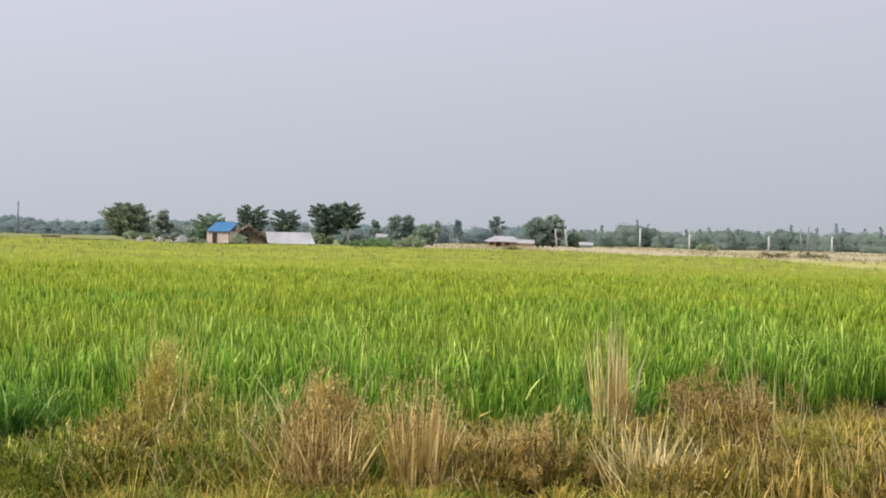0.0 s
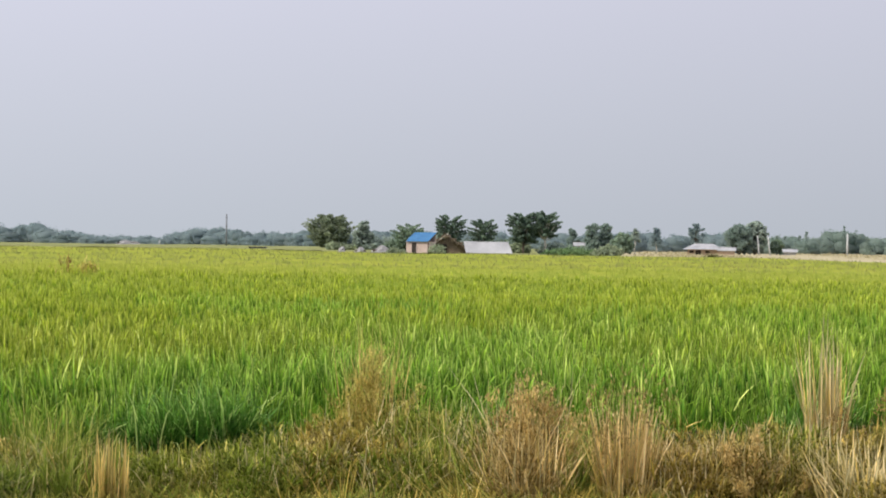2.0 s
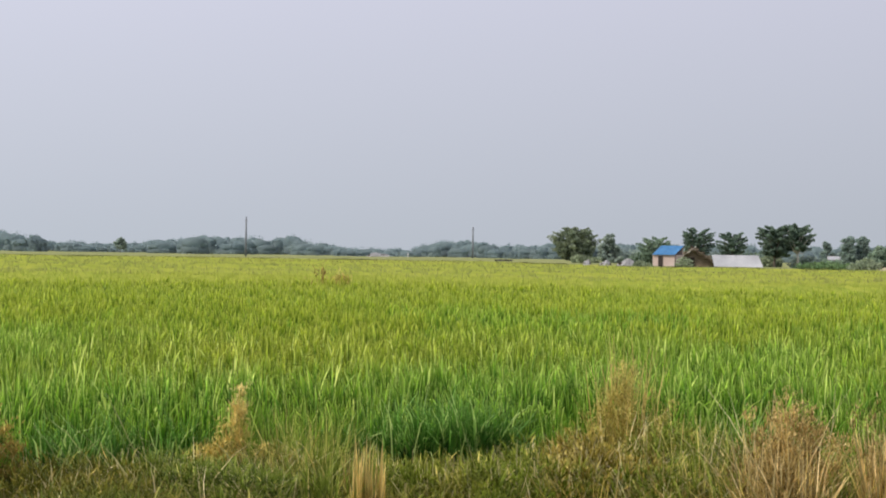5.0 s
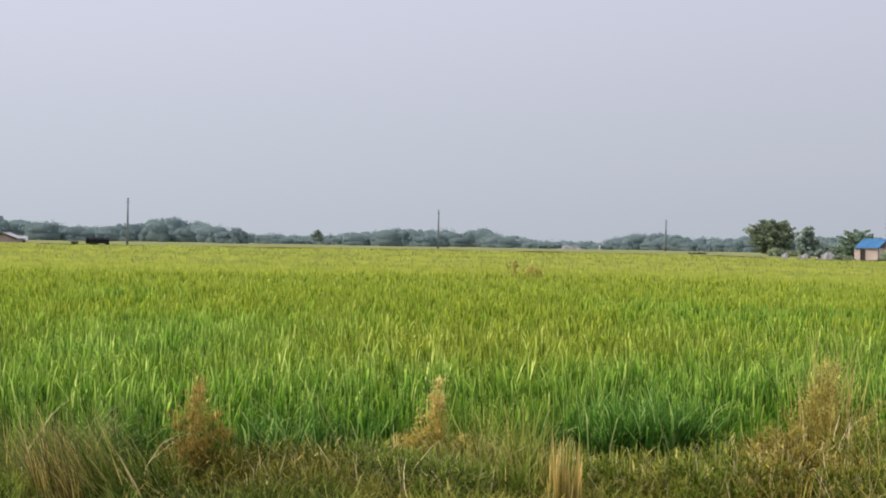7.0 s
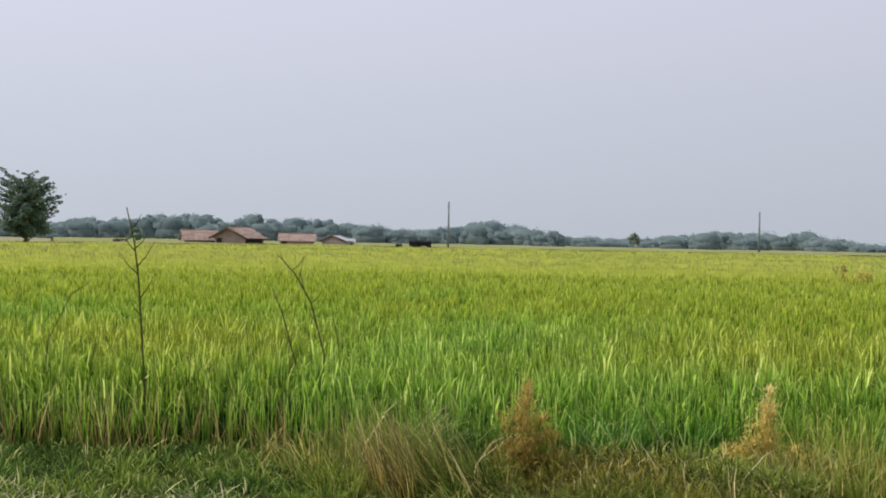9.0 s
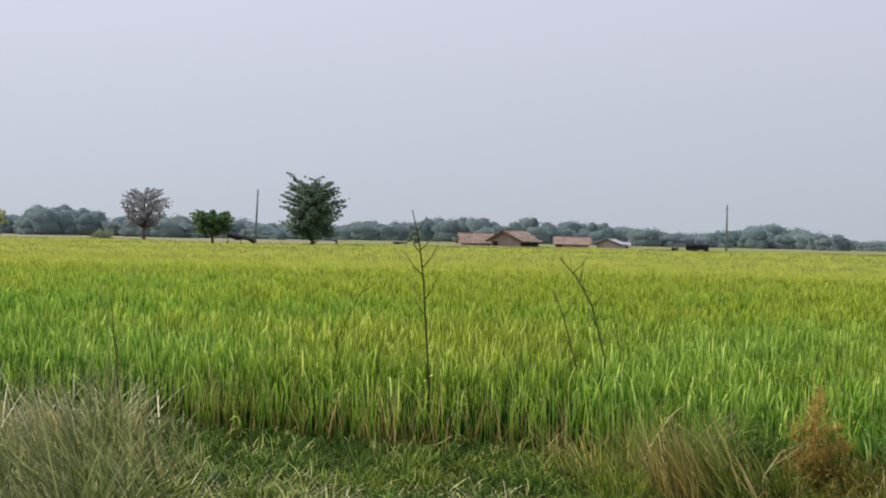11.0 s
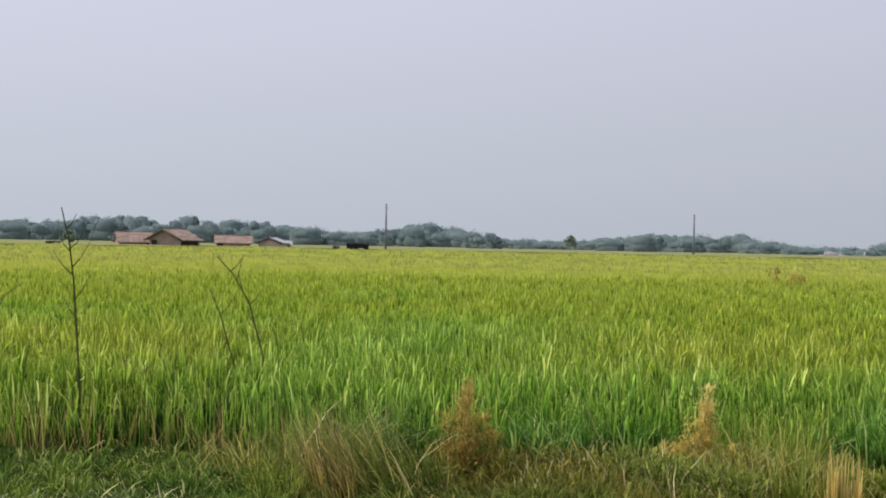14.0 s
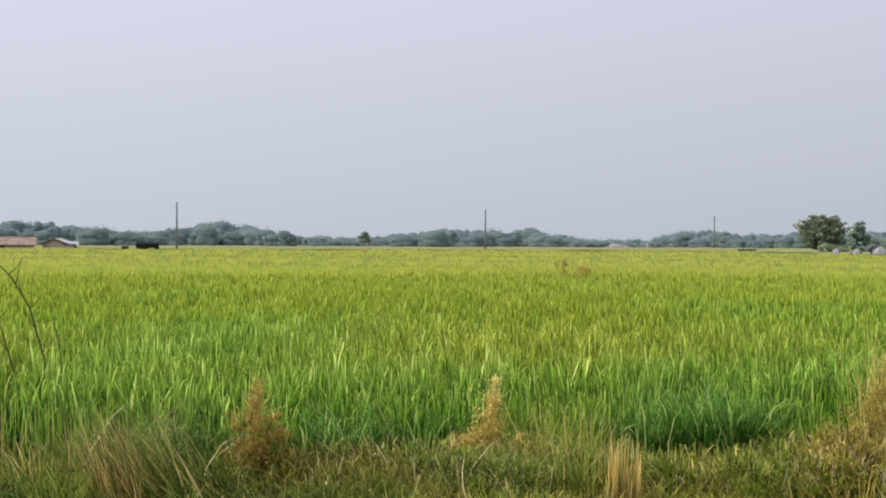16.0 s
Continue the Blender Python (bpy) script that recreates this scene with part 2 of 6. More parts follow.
SOFTGREEN = blade_mat("soft_green_grass", [(0.0, (0.045, 0.07, 0.010)), (0.5, (0.23, 0.30, 0.042)), (1.0, (0.47, 0.53, 0.115))], (0.66, 0.58, 0.20), transl=0.3, low=0.4)
SHEAF = blade_mat("pinkish_tan_straw", [(0.0, (0.30, 0.205, 0.07)), (0.5, (0.68, 0.50, 0.21)), (1.0, (0.80, 0.62, 0.31))], (0.85, 0.70, 0.40), transl=0.3, low=0.5)
YELLOWGREEN = blade_mat("yellow_green_clump_grass", [(0.0, (0.03, 0.05, 0.006)), (0.5, (0.19, 0.26, 0.025)), (1.0, (0.40, 0.46, 0.08))], (0.50, 0.52, 0.13), transl=0.3, low=0.4)
DRYCULM = blade_mat("dry_culm", [(0.0, (0.20, 0.135, 0.045)), (0.5, (0.46, 0.365, 0.125)), (1.0, (0.54, 0.48, 0.17))], (0.66, 0.56, 0.26), transl=0.25, low=0.35)
BROWNFAN = blade_mat("purplish_brown_grass", [(0.0, (0.05, 0.036, 0.012)), (0.5, (0.29, 0.235, 0.08)), (1.0, (0.46, 0.42, 0.165))], (0.56, 0.46, 0.20), transl=0.3, low=0.35)

# leaf colour lightened and blued: distance haze is painted in
LEAF = leaf_mat("tree_leaf", (0.20, 0.28, 0.21), (0.33, 0.42, 0.295), 0.45)
LEAF_BROAD = leaf_mat("shady_olive_leaf", (0.17, 0.215, 0.145), (0.31, 0.36, 0.235), 0.4)
LEAF_BUSH = leaf_mat("bright_bush_leaf", (0.15, 0.25, 0.115), (0.27, 0.39, 0.175), 0.45)
LEAF_FRESH = leaf_mat("fresh_tree_leaf", (0.10, 0.165, 0.09), (0.185, 0.275, 0.135), 0.4)
LEAF_DARK = leaf_mat("dark_tree_leaf", (0.11, 0.165, 0.125), (0.20, 0.27, 0.20), 0.4)
# olive and grey leaves, both made paler to hold the haze
LEAF_OLIVE = leaf_mat("olive_tree_leaf", (0.27, 0.33, 0.22), (0.42, 0.48, 0.31), 0.5)
LEAF_GREY = leaf_mat("hazed_tree_leaf", (0.29, 0.36, 0.31), (0.40, 0.47, 0.40), 0.5)
LEAF_BARE = leaf_mat("withered_tree_leaf", (0.36, 0.36, 0.39), (0.47, 0.465, 0.49), 0.4)
LEAF_YELLOW = leaf_mat("yellow_tree_leaf", (0.40, 0.43, 0.25), (0.52, 0.53, 0.31), 0.45)
# far woods: the haze is put into this pale bluish leaf colour
LEAF_WOODS = leaf_mat("hazed_woods_leaf", (0.29, 0.375, 0.385), (0.34, 0.425, 0.43), 0.65, 0.05, 0.08)
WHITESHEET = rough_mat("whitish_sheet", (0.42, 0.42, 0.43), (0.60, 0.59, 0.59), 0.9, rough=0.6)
# haze is painted into this paler green as well
LEAF_SPIRES = leaf_mat("hazed_green_woods_leaf", (0.28, 0.365, 0.32), (0.36, 0.445, 0.39), 0.65, 0.05, 0.10)
LEAF_SCRUB = leaf_mat("brown_scrub_leaf", (0.13, 0.13, 0.06), (0.24, 0.22, 0.10), 0.3, 1.5)
THATCH_TUFT = leaf_mat("loose_thatch", (0.17, 0.14, 0.10), (0.34, 0.285, 0.205), 0.2, 1.5)
BARK = rough_mat("bark", (0.09, 0.075, 0.06), (0.19, 0.16, 0.13), 2.0, (1, 1, 0.3))
PALEBARK = rough_mat("pale_bark", (0.45, 0.43, 0.38), (0.62, 0.6, 0.55), 2.0, (1, 1, 0.3))
CONCRETE = rough_mat("pole_concrete", (0.15, 0.165, 0.185), (0.235, 0.25, 0.27), 1.5)
WHITEPOST = rough_mat("whitewashed_concrete", (0.42, 0.43, 0.43), (0.56, 0.57, 0.57), 1.5)
STALKWOOD = rough_mat("stalk_bark", (0.05, 0.055, 0.02), (0.115, 0.115, 0.045), 8.0, spec=0.05)
BLUE = rough_mat("blue_painted_sheet", (0.03, 0.125, 0.28), (0.055, 0.19, 0.38), 1.6, rough=0.5)
ZINC = rough_mat("weathered_zinc_sheet", (0.30, 0.305, 0.32), (0.45, 0.455, 0.47), 0.6, rough=0.5, metal=0.0, spec=0.4)
RED_TILE = rough_mat("rust_red_roof_sheet", (0.17, 0.12, 0.10), (0.42, 0.315, 0.265), 1.1, (0.6, 0.6, 5))
THATCH = rough_mat("old_thatch", (0.13, 0.10, 0.07), (0.27, 0.215, 0.15), 1.5, (1, 1, 3))
PINKWALL = rough_mat("pale_pink_plaster", (0.50, 0.39, 0.355), (0.62, 0.50, 0.46), 0.9)
BAMBOO = rough_mat("woven_bamboo_wall", (0.40, 0.29, 0.20), (0.55, 0.42, 0.31), 1.5, (1, 1, 4))
MUDWALL = rough_mat("pinkish_mud_wall", (0.29, 0.215, 0.195), (0.43, 0.325, 0.295), 0.9)
TARP = rough_mat("black_tarpaulin", (0.018, 0.018, 0.02), (0.04, 0.04, 0.045), 1.0, rough=0.6)
DARKWOOD = rough_mat("dark_timber", (0.07, 0.05, 0.04), (0.14, 0.10, 0.075), 3.0)
# near-black boards: doors, and shade in openings and under eaves
GLASSDARK = rough_mat("dark_door_shade_boards", (0.03, 0.025, 0.022), (0.06, 0.05, 0.045), 3.0)

# ---- building helpers ----
rng = np.random.default_rng(7)


def spot(az, d, z=0.0):
    """The place d metres from the start, az degrees to the right of the first view's middle."""
    return Vector((d * math.sin(radians(az)), d * math.cos(radians(az)), z))


EDGE_AZ = -33.0                       # the field's near edge runs square to this heading
EU = np.array([math.cos(radians(EDGE_AZ)), -math.sin(radians(EDGE_AZ))])
EV = np.array([math.sin(radians(EDGE_AZ)), math.cos(radians(EDGE_AZ))])


def raw_mesh(name, verts, tris, mat, attrs=None, smooth=False):
    me = bpy.data.meshes.new(name)
    me.vertices.add(len(verts))
    me.vertices.foreach_set("co", np.asarray(verts, np.float32).ravel())
    k = tris.shape[1]
    me.loops.add(tris.size)
    me.loops.foreach_set("vertex_index", tris.astype(np.int32).ravel())
    me.polygons.add(len(tris))
    me.polygons.foreach_set("loop_start", np.arange(0, tris.size, k, dtype=np.int32))
    me.polygons.foreach_set("loop_total", np.full(len(tris), k, np.int32))
    if smooth:
        me.polygons.foreach_set("use_smooth", np.ones(len(tris), bool))
    me.materials.append(mat)
    for key, v in (attrs or {}).items():
        me.attributes.new(key, "FLOAT", "POINT").data.foreach_set("value", np.asarray(v, np.float32))
    me.update(calc_edges=True)
    me.validate()
    return me


def blade_arrays(base, h, w, lean, az, curl, segs=3, tone=None, full=False):
    """Tapered bent blades: base (n,3), height, width, lean (radians from upright at the foot), azimuth of the lean, added bend."""
    n = len(base)
    side = az + np.pi / 2 + rng.uniform(-0.9, 0.9, n)
    sx, sy = np.cos(side), np.sin(side)
    lv, p, ang = [], base.copy(), lean.copy()
    widths = [0.75, 1.0, 0.9, 0.0] if full else [1.0, 0.95, 0.6, 0.0] if segs == 3 else [1.0, 0.8, 0.0]
    for k in range(segs + 1):
        if k == segs:
            lv.append(p[:, None, :])
        else:
            o = np.stack([sx, sy, np.zeros(n)], 1) * (w * widths[k] / 2)[:, None]
            lv.append(np.stack([p - o, p + o], 1))
        step = (h / segs)[:, None]
        p = p + step * np.stack([np.sin(ang) * np.cos(az), np.sin(ang) * np.sin(az), np.cos(ang)], 1)
        ang = ang + curl / segs
    v = np.concatenate(lv, 1)
    m = 2 * segs + 1
    t = []
    for k in range(segs - 1):
        a = 2 * k
        t += [(a, a + 1, a + 3), (a, a + 3, a + 2)]
    t.append((2 * segs - 2, 2 * segs - 1, 2 * segs))
    tri = (np.arange(n)[:, None, None] * m + np.array(t)[None]).reshape(-1, 3)
    along = np.tile(np.repeat(np.linspace(0, 1, segs + 1), [2] * segs + [1]), n)
    tone = np.repeat(rng.uniform(0, 1, n) if tone is None else tone, m)
    return v.reshape(-1, 3), tri, along, tone


def join(lists):
    vs, ts, al, to, off = [], [], [], [], 0
    for v, t, a, o in lists:
        vs.append(v), ts.append(t + off), al.append(a), to.append(o)
        off += len(v)
    return np.concatenate(vs), np.concatenate(ts), np.concatenate(al), np.concatenate(to)


def blades_object(name, lists, mat, parent=None):
    v, t, a, o = join(lists)
    ob = new(name, raw_mesh(name, v, t, mat, {"along": a, "tone": o}))
    if parent:
        ob.parent = parent
    return ob


def part(name, bm, mat, parent=None, label=""):
    me = bpy.data.meshes.new(name)
    bm.to_mesh(me)
    bm.free()
    me.materials.append(mat)
    ob = new(name, me)
    if parent:
        ob.parent = parent
    return tagged(ob, label)


def holder(name, place, turn=0.0):
    e = new(name)
    e.empty_display_size = 0.3
    e.matrix_world = pose(*place, 0, 0, turn)
    return e


def box(x0, x1, y0, y1, z0, z1, bevel=0.0, bm=None):
    b = bm or bmesh.new()
    r = bmesh.ops.create_cube(b, size=1.0)
    m = Matrix.Translation(((x0 + x1) / 2, (y0 + y1) / 2, (z0 + z1) / 2)) @ Matrix.Diagonal((x1 - x0, y1 - y0, z1 - z0, 1))
    bmesh.ops.transform(b, matrix=m, verts=r["verts"])
    if bevel:
        ed = list({e for v in r["verts"] for e in v.link_edges})
        bmesh.ops.bevel(b, geom=ed, offset=bevel, segments=2, affect="EDGES", profile=0.6)
    return b


def tube(points, radii, sides=7, bm=None):
    """A tapered tube along points."""
    b = bm or bmesh.new()
    pts = [Vector(p) for p in points]
    rings = []
    for i, (p, r) in enumerate(zip(pts, radii)):
        d = (pts[min(i + 1, len(pts) - 1)] - pts[max(i - 1, 0)]).normalized()
        q = d.to_track_quat("Z", "Y")
        rings.append([b.verts.new(p + q @ Vector((r * math.cos(a), r * math.sin(a), 0)))
                      for a in (2 * math.pi * k / sides for k in range(sides))])
    for r0, r1 in zip(rings, rings[1:]):
        for k in range(sides):
            f = b.faces.new((r0[k], r0[(k + 1) % sides], r1[(k + 1) % sides], r1[k]))
            f.smooth = True
    b.faces.new(list(reversed(rings[0])))
    b.faces.new(rings[-1])
    return b

# ---- ground: one sheet to the horizon ----
GROUND, gn, gl, gout = shader("field_soil", 0.95, 0.1)
gf = ramp(gn, [(0.3, (0.058, 0.044, 0.02)), (0.5, (0.078, 0.06, 0.025)), (0.7, (0.06, 0.062, 0.02))])
gl.new(noise_tex(gn, gl, 0.35, 6.0), gf.inputs[0])
gv = ramp(gn, [(0.25, (0.6, 0.6, 0.6)), (0.75, (1.3, 1.3, 1.3))])
gl.new(noise_tex(gn, gl, 9.0, 5.0), gv.inputs[0])
gl.new(mixer(gn, gl, 1.0, gf.outputs[0], gv.outputs[0], "MULTIPLY"), gout[0])
gb = gn.new("ShaderNodeBump")
gb.inputs["Strength"].default_value, gb.inputs["Distance"].default_value = 0.6, 0.04
gl.new(noise_tex(gn, gl, 14.0, 4.0), gb.inputs["Height"])
gl.new(gb.outputs[0], gn["Principled BSDF"].inputs["Normal"])


def ground_sheet():
    radii = [0.0, 2, 4, 6, 7, 8, 9, 10, 11, 12, 14, 17, 22, 30, 50, 100, 250, 700, 2000, 4500]
    n = 120
    vs = [(0, 0, 0)]
    for r in radii[1:]:
        for k in range(n):
            a = 2 * math.pi * k / n
            x, y = r * math.sin(a), r * math.cos(a)
            z = 0.06 * (noise.noise((x * 0.6, y * 0.6, 3.0))) if r < 40 else 0.0
            vs.append((x, y, z - 0.02))
    me = bpy.data.meshes.new("ground")
    fs = [(0, 1 + (k + 1) % n, 1 + k) for k in range(n)]
    for i in range(len(radii) - 2):
        a, b = 1 + i * n, 1 + (i + 1) * n
        fs += [(a + k, a + (k + 1) % n, b + (k + 1) % n, b + k) for k in range(n)]
    me.from_pydata(vs, [], [f[::-1] for f in fs])
    me.materials.append(GROUND)
    for p in me.polygons:
        p.use_smooth = True
    me.update()
    return tagged(new("ground", me), "brown field soil with sparse low grass", "ground", kind="structure")


ground_sheet()

# ---- the rice field ----
FAR_EDGE = [(-84, 165), (-73, 165), (-68, 190), (-64, 165), (-61, 155), (-57, 162), (-51, 175), (-46, 188), (-41, 180), (-34, 185), (-25, 185),
            (-17, 182), (-12, 150), (-10, 143), (-5, 142), (-1, 147), (5, 140), (8.6, 126), (13.3, 117), (14.5, 104), (16, 88), (18.5, 75), (28, 65)]
FAR_A, FAR_D = np.array(FAR_EDGE, float).T


def edge_v(u):
    """How far off the field's near edge lies, along its own line."""
    line = np.interp(u, [-20, -8, -5, -3, -0.5, 0.5, 2, 3, 5, 6.2, 7.4, 8.6, 10, 20], [9.6, 9.55, 9.45, 9.5, 9.3, 9.6, 9.9, 9.65, 9.1, 8.55, 8.4, 8.8, 8.9, 9.0])
    return line + 0.10 * np.sin(u * 1.7) + 0.08 * np.sin(u * 4.1 + 1)


def rice_inside(x, y):
    az = np.degrees(np.arctan2(x, y))
    d = np.hypot(x, y)
    v = x * EV[0] + y * EV[1]
    u = x * EU[0] + y * EU[1]
    return (v > edge_v(u)) & (d < np.interp(az, FAR_A, FAR_D)) & (az > -84) & (az < 28)


def rice_height(x, y):
    return 0.60 + 0.045 * np.sin(x * 0.21 + 1.3 * np.sin(y * 0.13)) + 0.03 * np.sin(y * 0.37 + x * 0.11)


def rice_zone(r0, r1, hills, per, w, segs, spread):
    """Tufts of rice between two distances: hills a square metre, blades a hill, blade width, the tuft's half width."""
    area = math.pi * (r1 * r1 - r0 * r0) * 105 / 360
    k = int(area * hills)
    az = np.radians(rng.uniform(-81, 24, k))
    d = np.sqrt(rng.uniform(r0 * r0, r1 * r1, k))
    hx, hy, ht, hh = d * np.sin(az), d * np.cos(az), rng.uniform(0, 1, k), rng.uniform(0.86, 1.12, k)
    i = np.repeat(np.arange(k), per)
    n = len(i)
    a, rr = rng.uniform(0, 2 * np.pi, n), spread * np.sqrt(rng.uniform(0, 1, n))
    stem, rise = rng.uniform(0, 1, n) < 0.26, rng.uniform(0.24, 0.78, n)   # tillers spring from the hill's foot, the leaves from higher up and farther out
    if segs == 3:
        rr = rr * np.where(stem, 0.38, 0.35 + 0.85 * rise)
    x, y = hx[i] + rr * np.cos(a), hy[i] + rr * np.sin(a)
    ok = rice_inside(x, y)
    if segs == 3 and r0 < 18:                          # lower leaves left out along the path, so bare stems and shade blades show
        step = x * EV[0] + y * EV[1] - edge_v(x * EU[0] + y * EU[1])
        ok &= ~((step < 0.7) & (np.degrees(np.arctan2(x, y)) < -45) & ~stem & (rise < 0.58) & (rng.uniform(0, 1, n) < 0.8))
    x, y, a, i, stem, rise = x[ok], y[ok], a[ok], i[ok], stem[ok], rise[ok]
    n = len(x)
    top = rice_height(x, y) * hh[i]
    lit = rng.uniform(0, 1, n) < 0.22                   # one leaf in five is painted pale, as if sunlit
    if r0 < 18:
        tone = np.clip(0.16 * ht[i] + np.where(lit, rng.uniform(0.55, 0.84, n), rng.uniform(0.06, 0.32, n)), 0, 1)
    else:                                              # farther off the tones lie closer together
        tone = np.clip(0.16 * ht[i] + np.where(lit, rng.uniform(0.42, 0.68, n), rng.uniform(0.16, 0.38, n)), 0, 1)
    w = w * np.where(lit, 1.05, 0.95)
    if segs == 2:
        tone = np.clip(0.2 * ht[i] + rng.uniform(0.1, 0.6, n), 0, 1)
        return blade_arrays(np.stack([x, y, np.full(n, -0.02)], 1), top * rng.uniform(0.66, 1.12, n), w * rng.uniform(0.6, 1.3, n),
                            np.abs(rng.normal(0.07, 0.10, n)), a + rng.normal(0, 0.9, n), rng.normal(0.22, 0.35, n), 2, tone)
    bent = rng.uniform(0, 1, n) < 0.17                 # some leaves arch over
    z0 = np.where(stem, -0.02, top * rise)
    h = np.where(stem, top * rng.uniform(0.6, 1.05, n), np.minimum(0.26, (top * 1.14 - z0)) * rng.uniform(0.7, 1.25, n))
    lean = np.where(stem, np.abs(rng.normal(0.09, 0.07, n)), np.abs(rng.normal(0.10, 0.15, n)))
    curl = np.where(stem, rng.normal(0.1, 0.15, n), np.where(bent, rng.normal(1.5, 0.4, n), np.abs(rng.normal(0.22, 0.38, n))))
    return blade_arrays(np.stack([x, y, z0], 1), h, w * rng.uniform(0.6, 1.25, n) * np.where(stem, 0.7, 1.0), lean, a + rng.normal(0, 0.7, n), curl, 3, tone, True)


def rice_front():
    """The outermost plants, leafy to the ground and drooping over the verge; bare-footed where the green path meets them."""
    n = 9000
    u = rng.uniform(-17, 17, n)
    v = edge_v(u) + np.abs(rng.normal(0, 0.7, n))
    x, y = u * EU[0] + v * EV[0], u * EU[1] + v * EV[1]
    az = np.degrees(np.arctan2(x, y))
    ok = rice_inside(x, y) & (rng.uniform(0, 1, n) < np.interp(az, [-70, -63, -60, -48, -45], [0.7, 0.4, 0.12, 0.12, 1.0]))
    x, y = x[ok], y[ok]
    n = len(x)
    out = math.atan2(-EV[1], -EV[0]) + rng.normal(0, 1.3, n)
    # most blades take the darkest tones, as shade at the foot
    return blade_arrays(np.stack([x, y, np.full(n, -0.03)], 1), 0.36 * rng.uniform(0.5, 1.5, n), 0.012 * rng.uniform(0.6, 1.3, n),
                        np.abs(rng.normal(0.10, 0.14, n)), out, np.abs(rng.normal(0.4, 0.5, n)), 3, np.where(rng.uniform(0, 1, n) < 0.75, rng.uniform(0, 0.2, n), rng.uniform(0.5, 0.85, n)))


def edge_stems():
    """Upright pale green and tan culms along the bare foot of the crop."""
    n = 900
    u = rng.uniform(-9.5, -1.8, n)
    v = edge_v(u) + np.abs(rng.normal(0, 0.18, n))
    return blade_arrays(np.stack([u * EU[0] + v * EV[0], u * EU[1] + v * EV[1], np.full(n, -0.03)], 1), rng.uniform(0.25, 0.6, n), 0.009 * rng.uniform(0.7, 1.3, n),
                        np.abs(rng.normal(0.06, 0.09, n)), rng.uniform(0, 6.28, n), rng.normal(0.1, 0.2, n), 3, rng.uniform(0.3, 0.8, n))


def foot_shade():
    """Near-black blades a step inside the bare foot, standing for the shade there."""
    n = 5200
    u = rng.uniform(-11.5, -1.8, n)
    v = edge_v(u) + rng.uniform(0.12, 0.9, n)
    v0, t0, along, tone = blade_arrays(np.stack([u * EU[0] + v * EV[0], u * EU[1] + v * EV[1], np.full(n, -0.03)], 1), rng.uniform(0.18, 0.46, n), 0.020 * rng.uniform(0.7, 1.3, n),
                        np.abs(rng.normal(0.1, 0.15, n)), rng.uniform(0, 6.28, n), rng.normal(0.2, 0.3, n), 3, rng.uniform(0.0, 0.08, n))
    # held at the ramp's near-black end, as shade
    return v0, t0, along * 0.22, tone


def drooping_fringe():
    """Thick dark clumps of long arching leaves where the verge dips before the crop."""
    out = []
    for az, dd, k, hh in ((-19.6, 0.1, 200, 0.55), (-18.6, 0.05, 260, 0.6), (-17.6, 0.0, 280, 0.62), (-16.6, 0.0, 240, 0.58), (-15.7, 0.1, 180, 0.5), (-21.2, 0.2, 130, 0.5),
                          (-33.6, 0.1, 160, 0.5), (-34.8, 0.1, 180, 0.5), (-31.5, 0.15, 120, 0.5), (-29.6, 0.1, 150, 0.5), (4.2, 0.1, 150, 0.5), (3.4, 0.0, 130, 0.45), (-5.8, 0.2, 120, 0.5),
                          (-39.6, 0.1, 140, 0.5), (-40.9, 0.1, 140, 0.5), (6.6, 0.1, 100, 0.5)):
        u = 9.4 * math.tan(radians(az - EDGE_AZ))
        a, f = rng.uniform(0, 2 * np.pi, k), np.sqrt(rng.uniform(0, 1, k))
        uu, vv = u + 0.22 * f * np.cos(a), edge_v(u) + dd + 0.18 * f * np.sin(a)
        p = np.stack([uu * EU[0] + vv * EV[0], uu * EU[1] + vv * EV[1], np.full(k, -0.03)], 1)
        la = math.atan2(-EV[1], -EV[0]) + rng.normal(0, 1.2, k)
        # three blades in ten are toned pale as lit leaves
        out.append(blade_arrays(p, hh * rng.uniform(0.55, 1.25, k), 0.014 * rng.uniform(0.7, 1.3, k), np.abs(rng.normal(0.15, 0.18, k)), la, np.abs(rng.normal(1.1, 0.6, k)), 3,
                                np.where(rng.uniform(0, 1, k) < 0.3, rng.uniform(0.6, 1.0, k), rng.uniform(0.0, 0.35, k))))
    return join(out)


def arching_leaves():
    """Long leaves that bend out over the verge from the outermost plants."""
    n = 420
    u = rng.uniform(-12, 12, n)
    v = edge_v(u) + rng.uniform(0.0, 0.5, n)
    out = math.atan2(-EV[1], -EV[0]) + rng.normal(0, 0.9, n)
    return blade_arrays(np.stack([u * EU[0] + v * EV[0], u * EU[1] + v * EV[1], rng.uniform(0.05, 0.25, n)], 1), rng.uniform(0.35, 0.65, n), 0.013 * rng.uniform(0.7, 1.3, n),
                        np.abs(rng.normal(0.35, 0.2, n)), out, np.abs(rng.normal(1.5, 0.5, n)), 3, rng.uniform(0.4, 0.9, n))


tagged(blades_object("rice_plants", [rice_front(), edge_stems(), arching_leaves(), rice_zone(9.0, 18, 18, 24, 0.0120, 3, 0.11), rice_zone(18, 30, 11, 12, 0.0185, 3, 0.13),
                                     rice_zone(30, 46, 4.2, 8, 0.024, 3, 0.16)], RICE),
       "dense green rice plants with yellowing tips", "rice", kind="stuff")
tagged(blades_object("rice_plants", [drooping_fringe(), foot_shade()], RICE_DEEP), "dark green arching rice leaves, with near-black blades as shade, at the field's foot", "rice", kind="stuff")
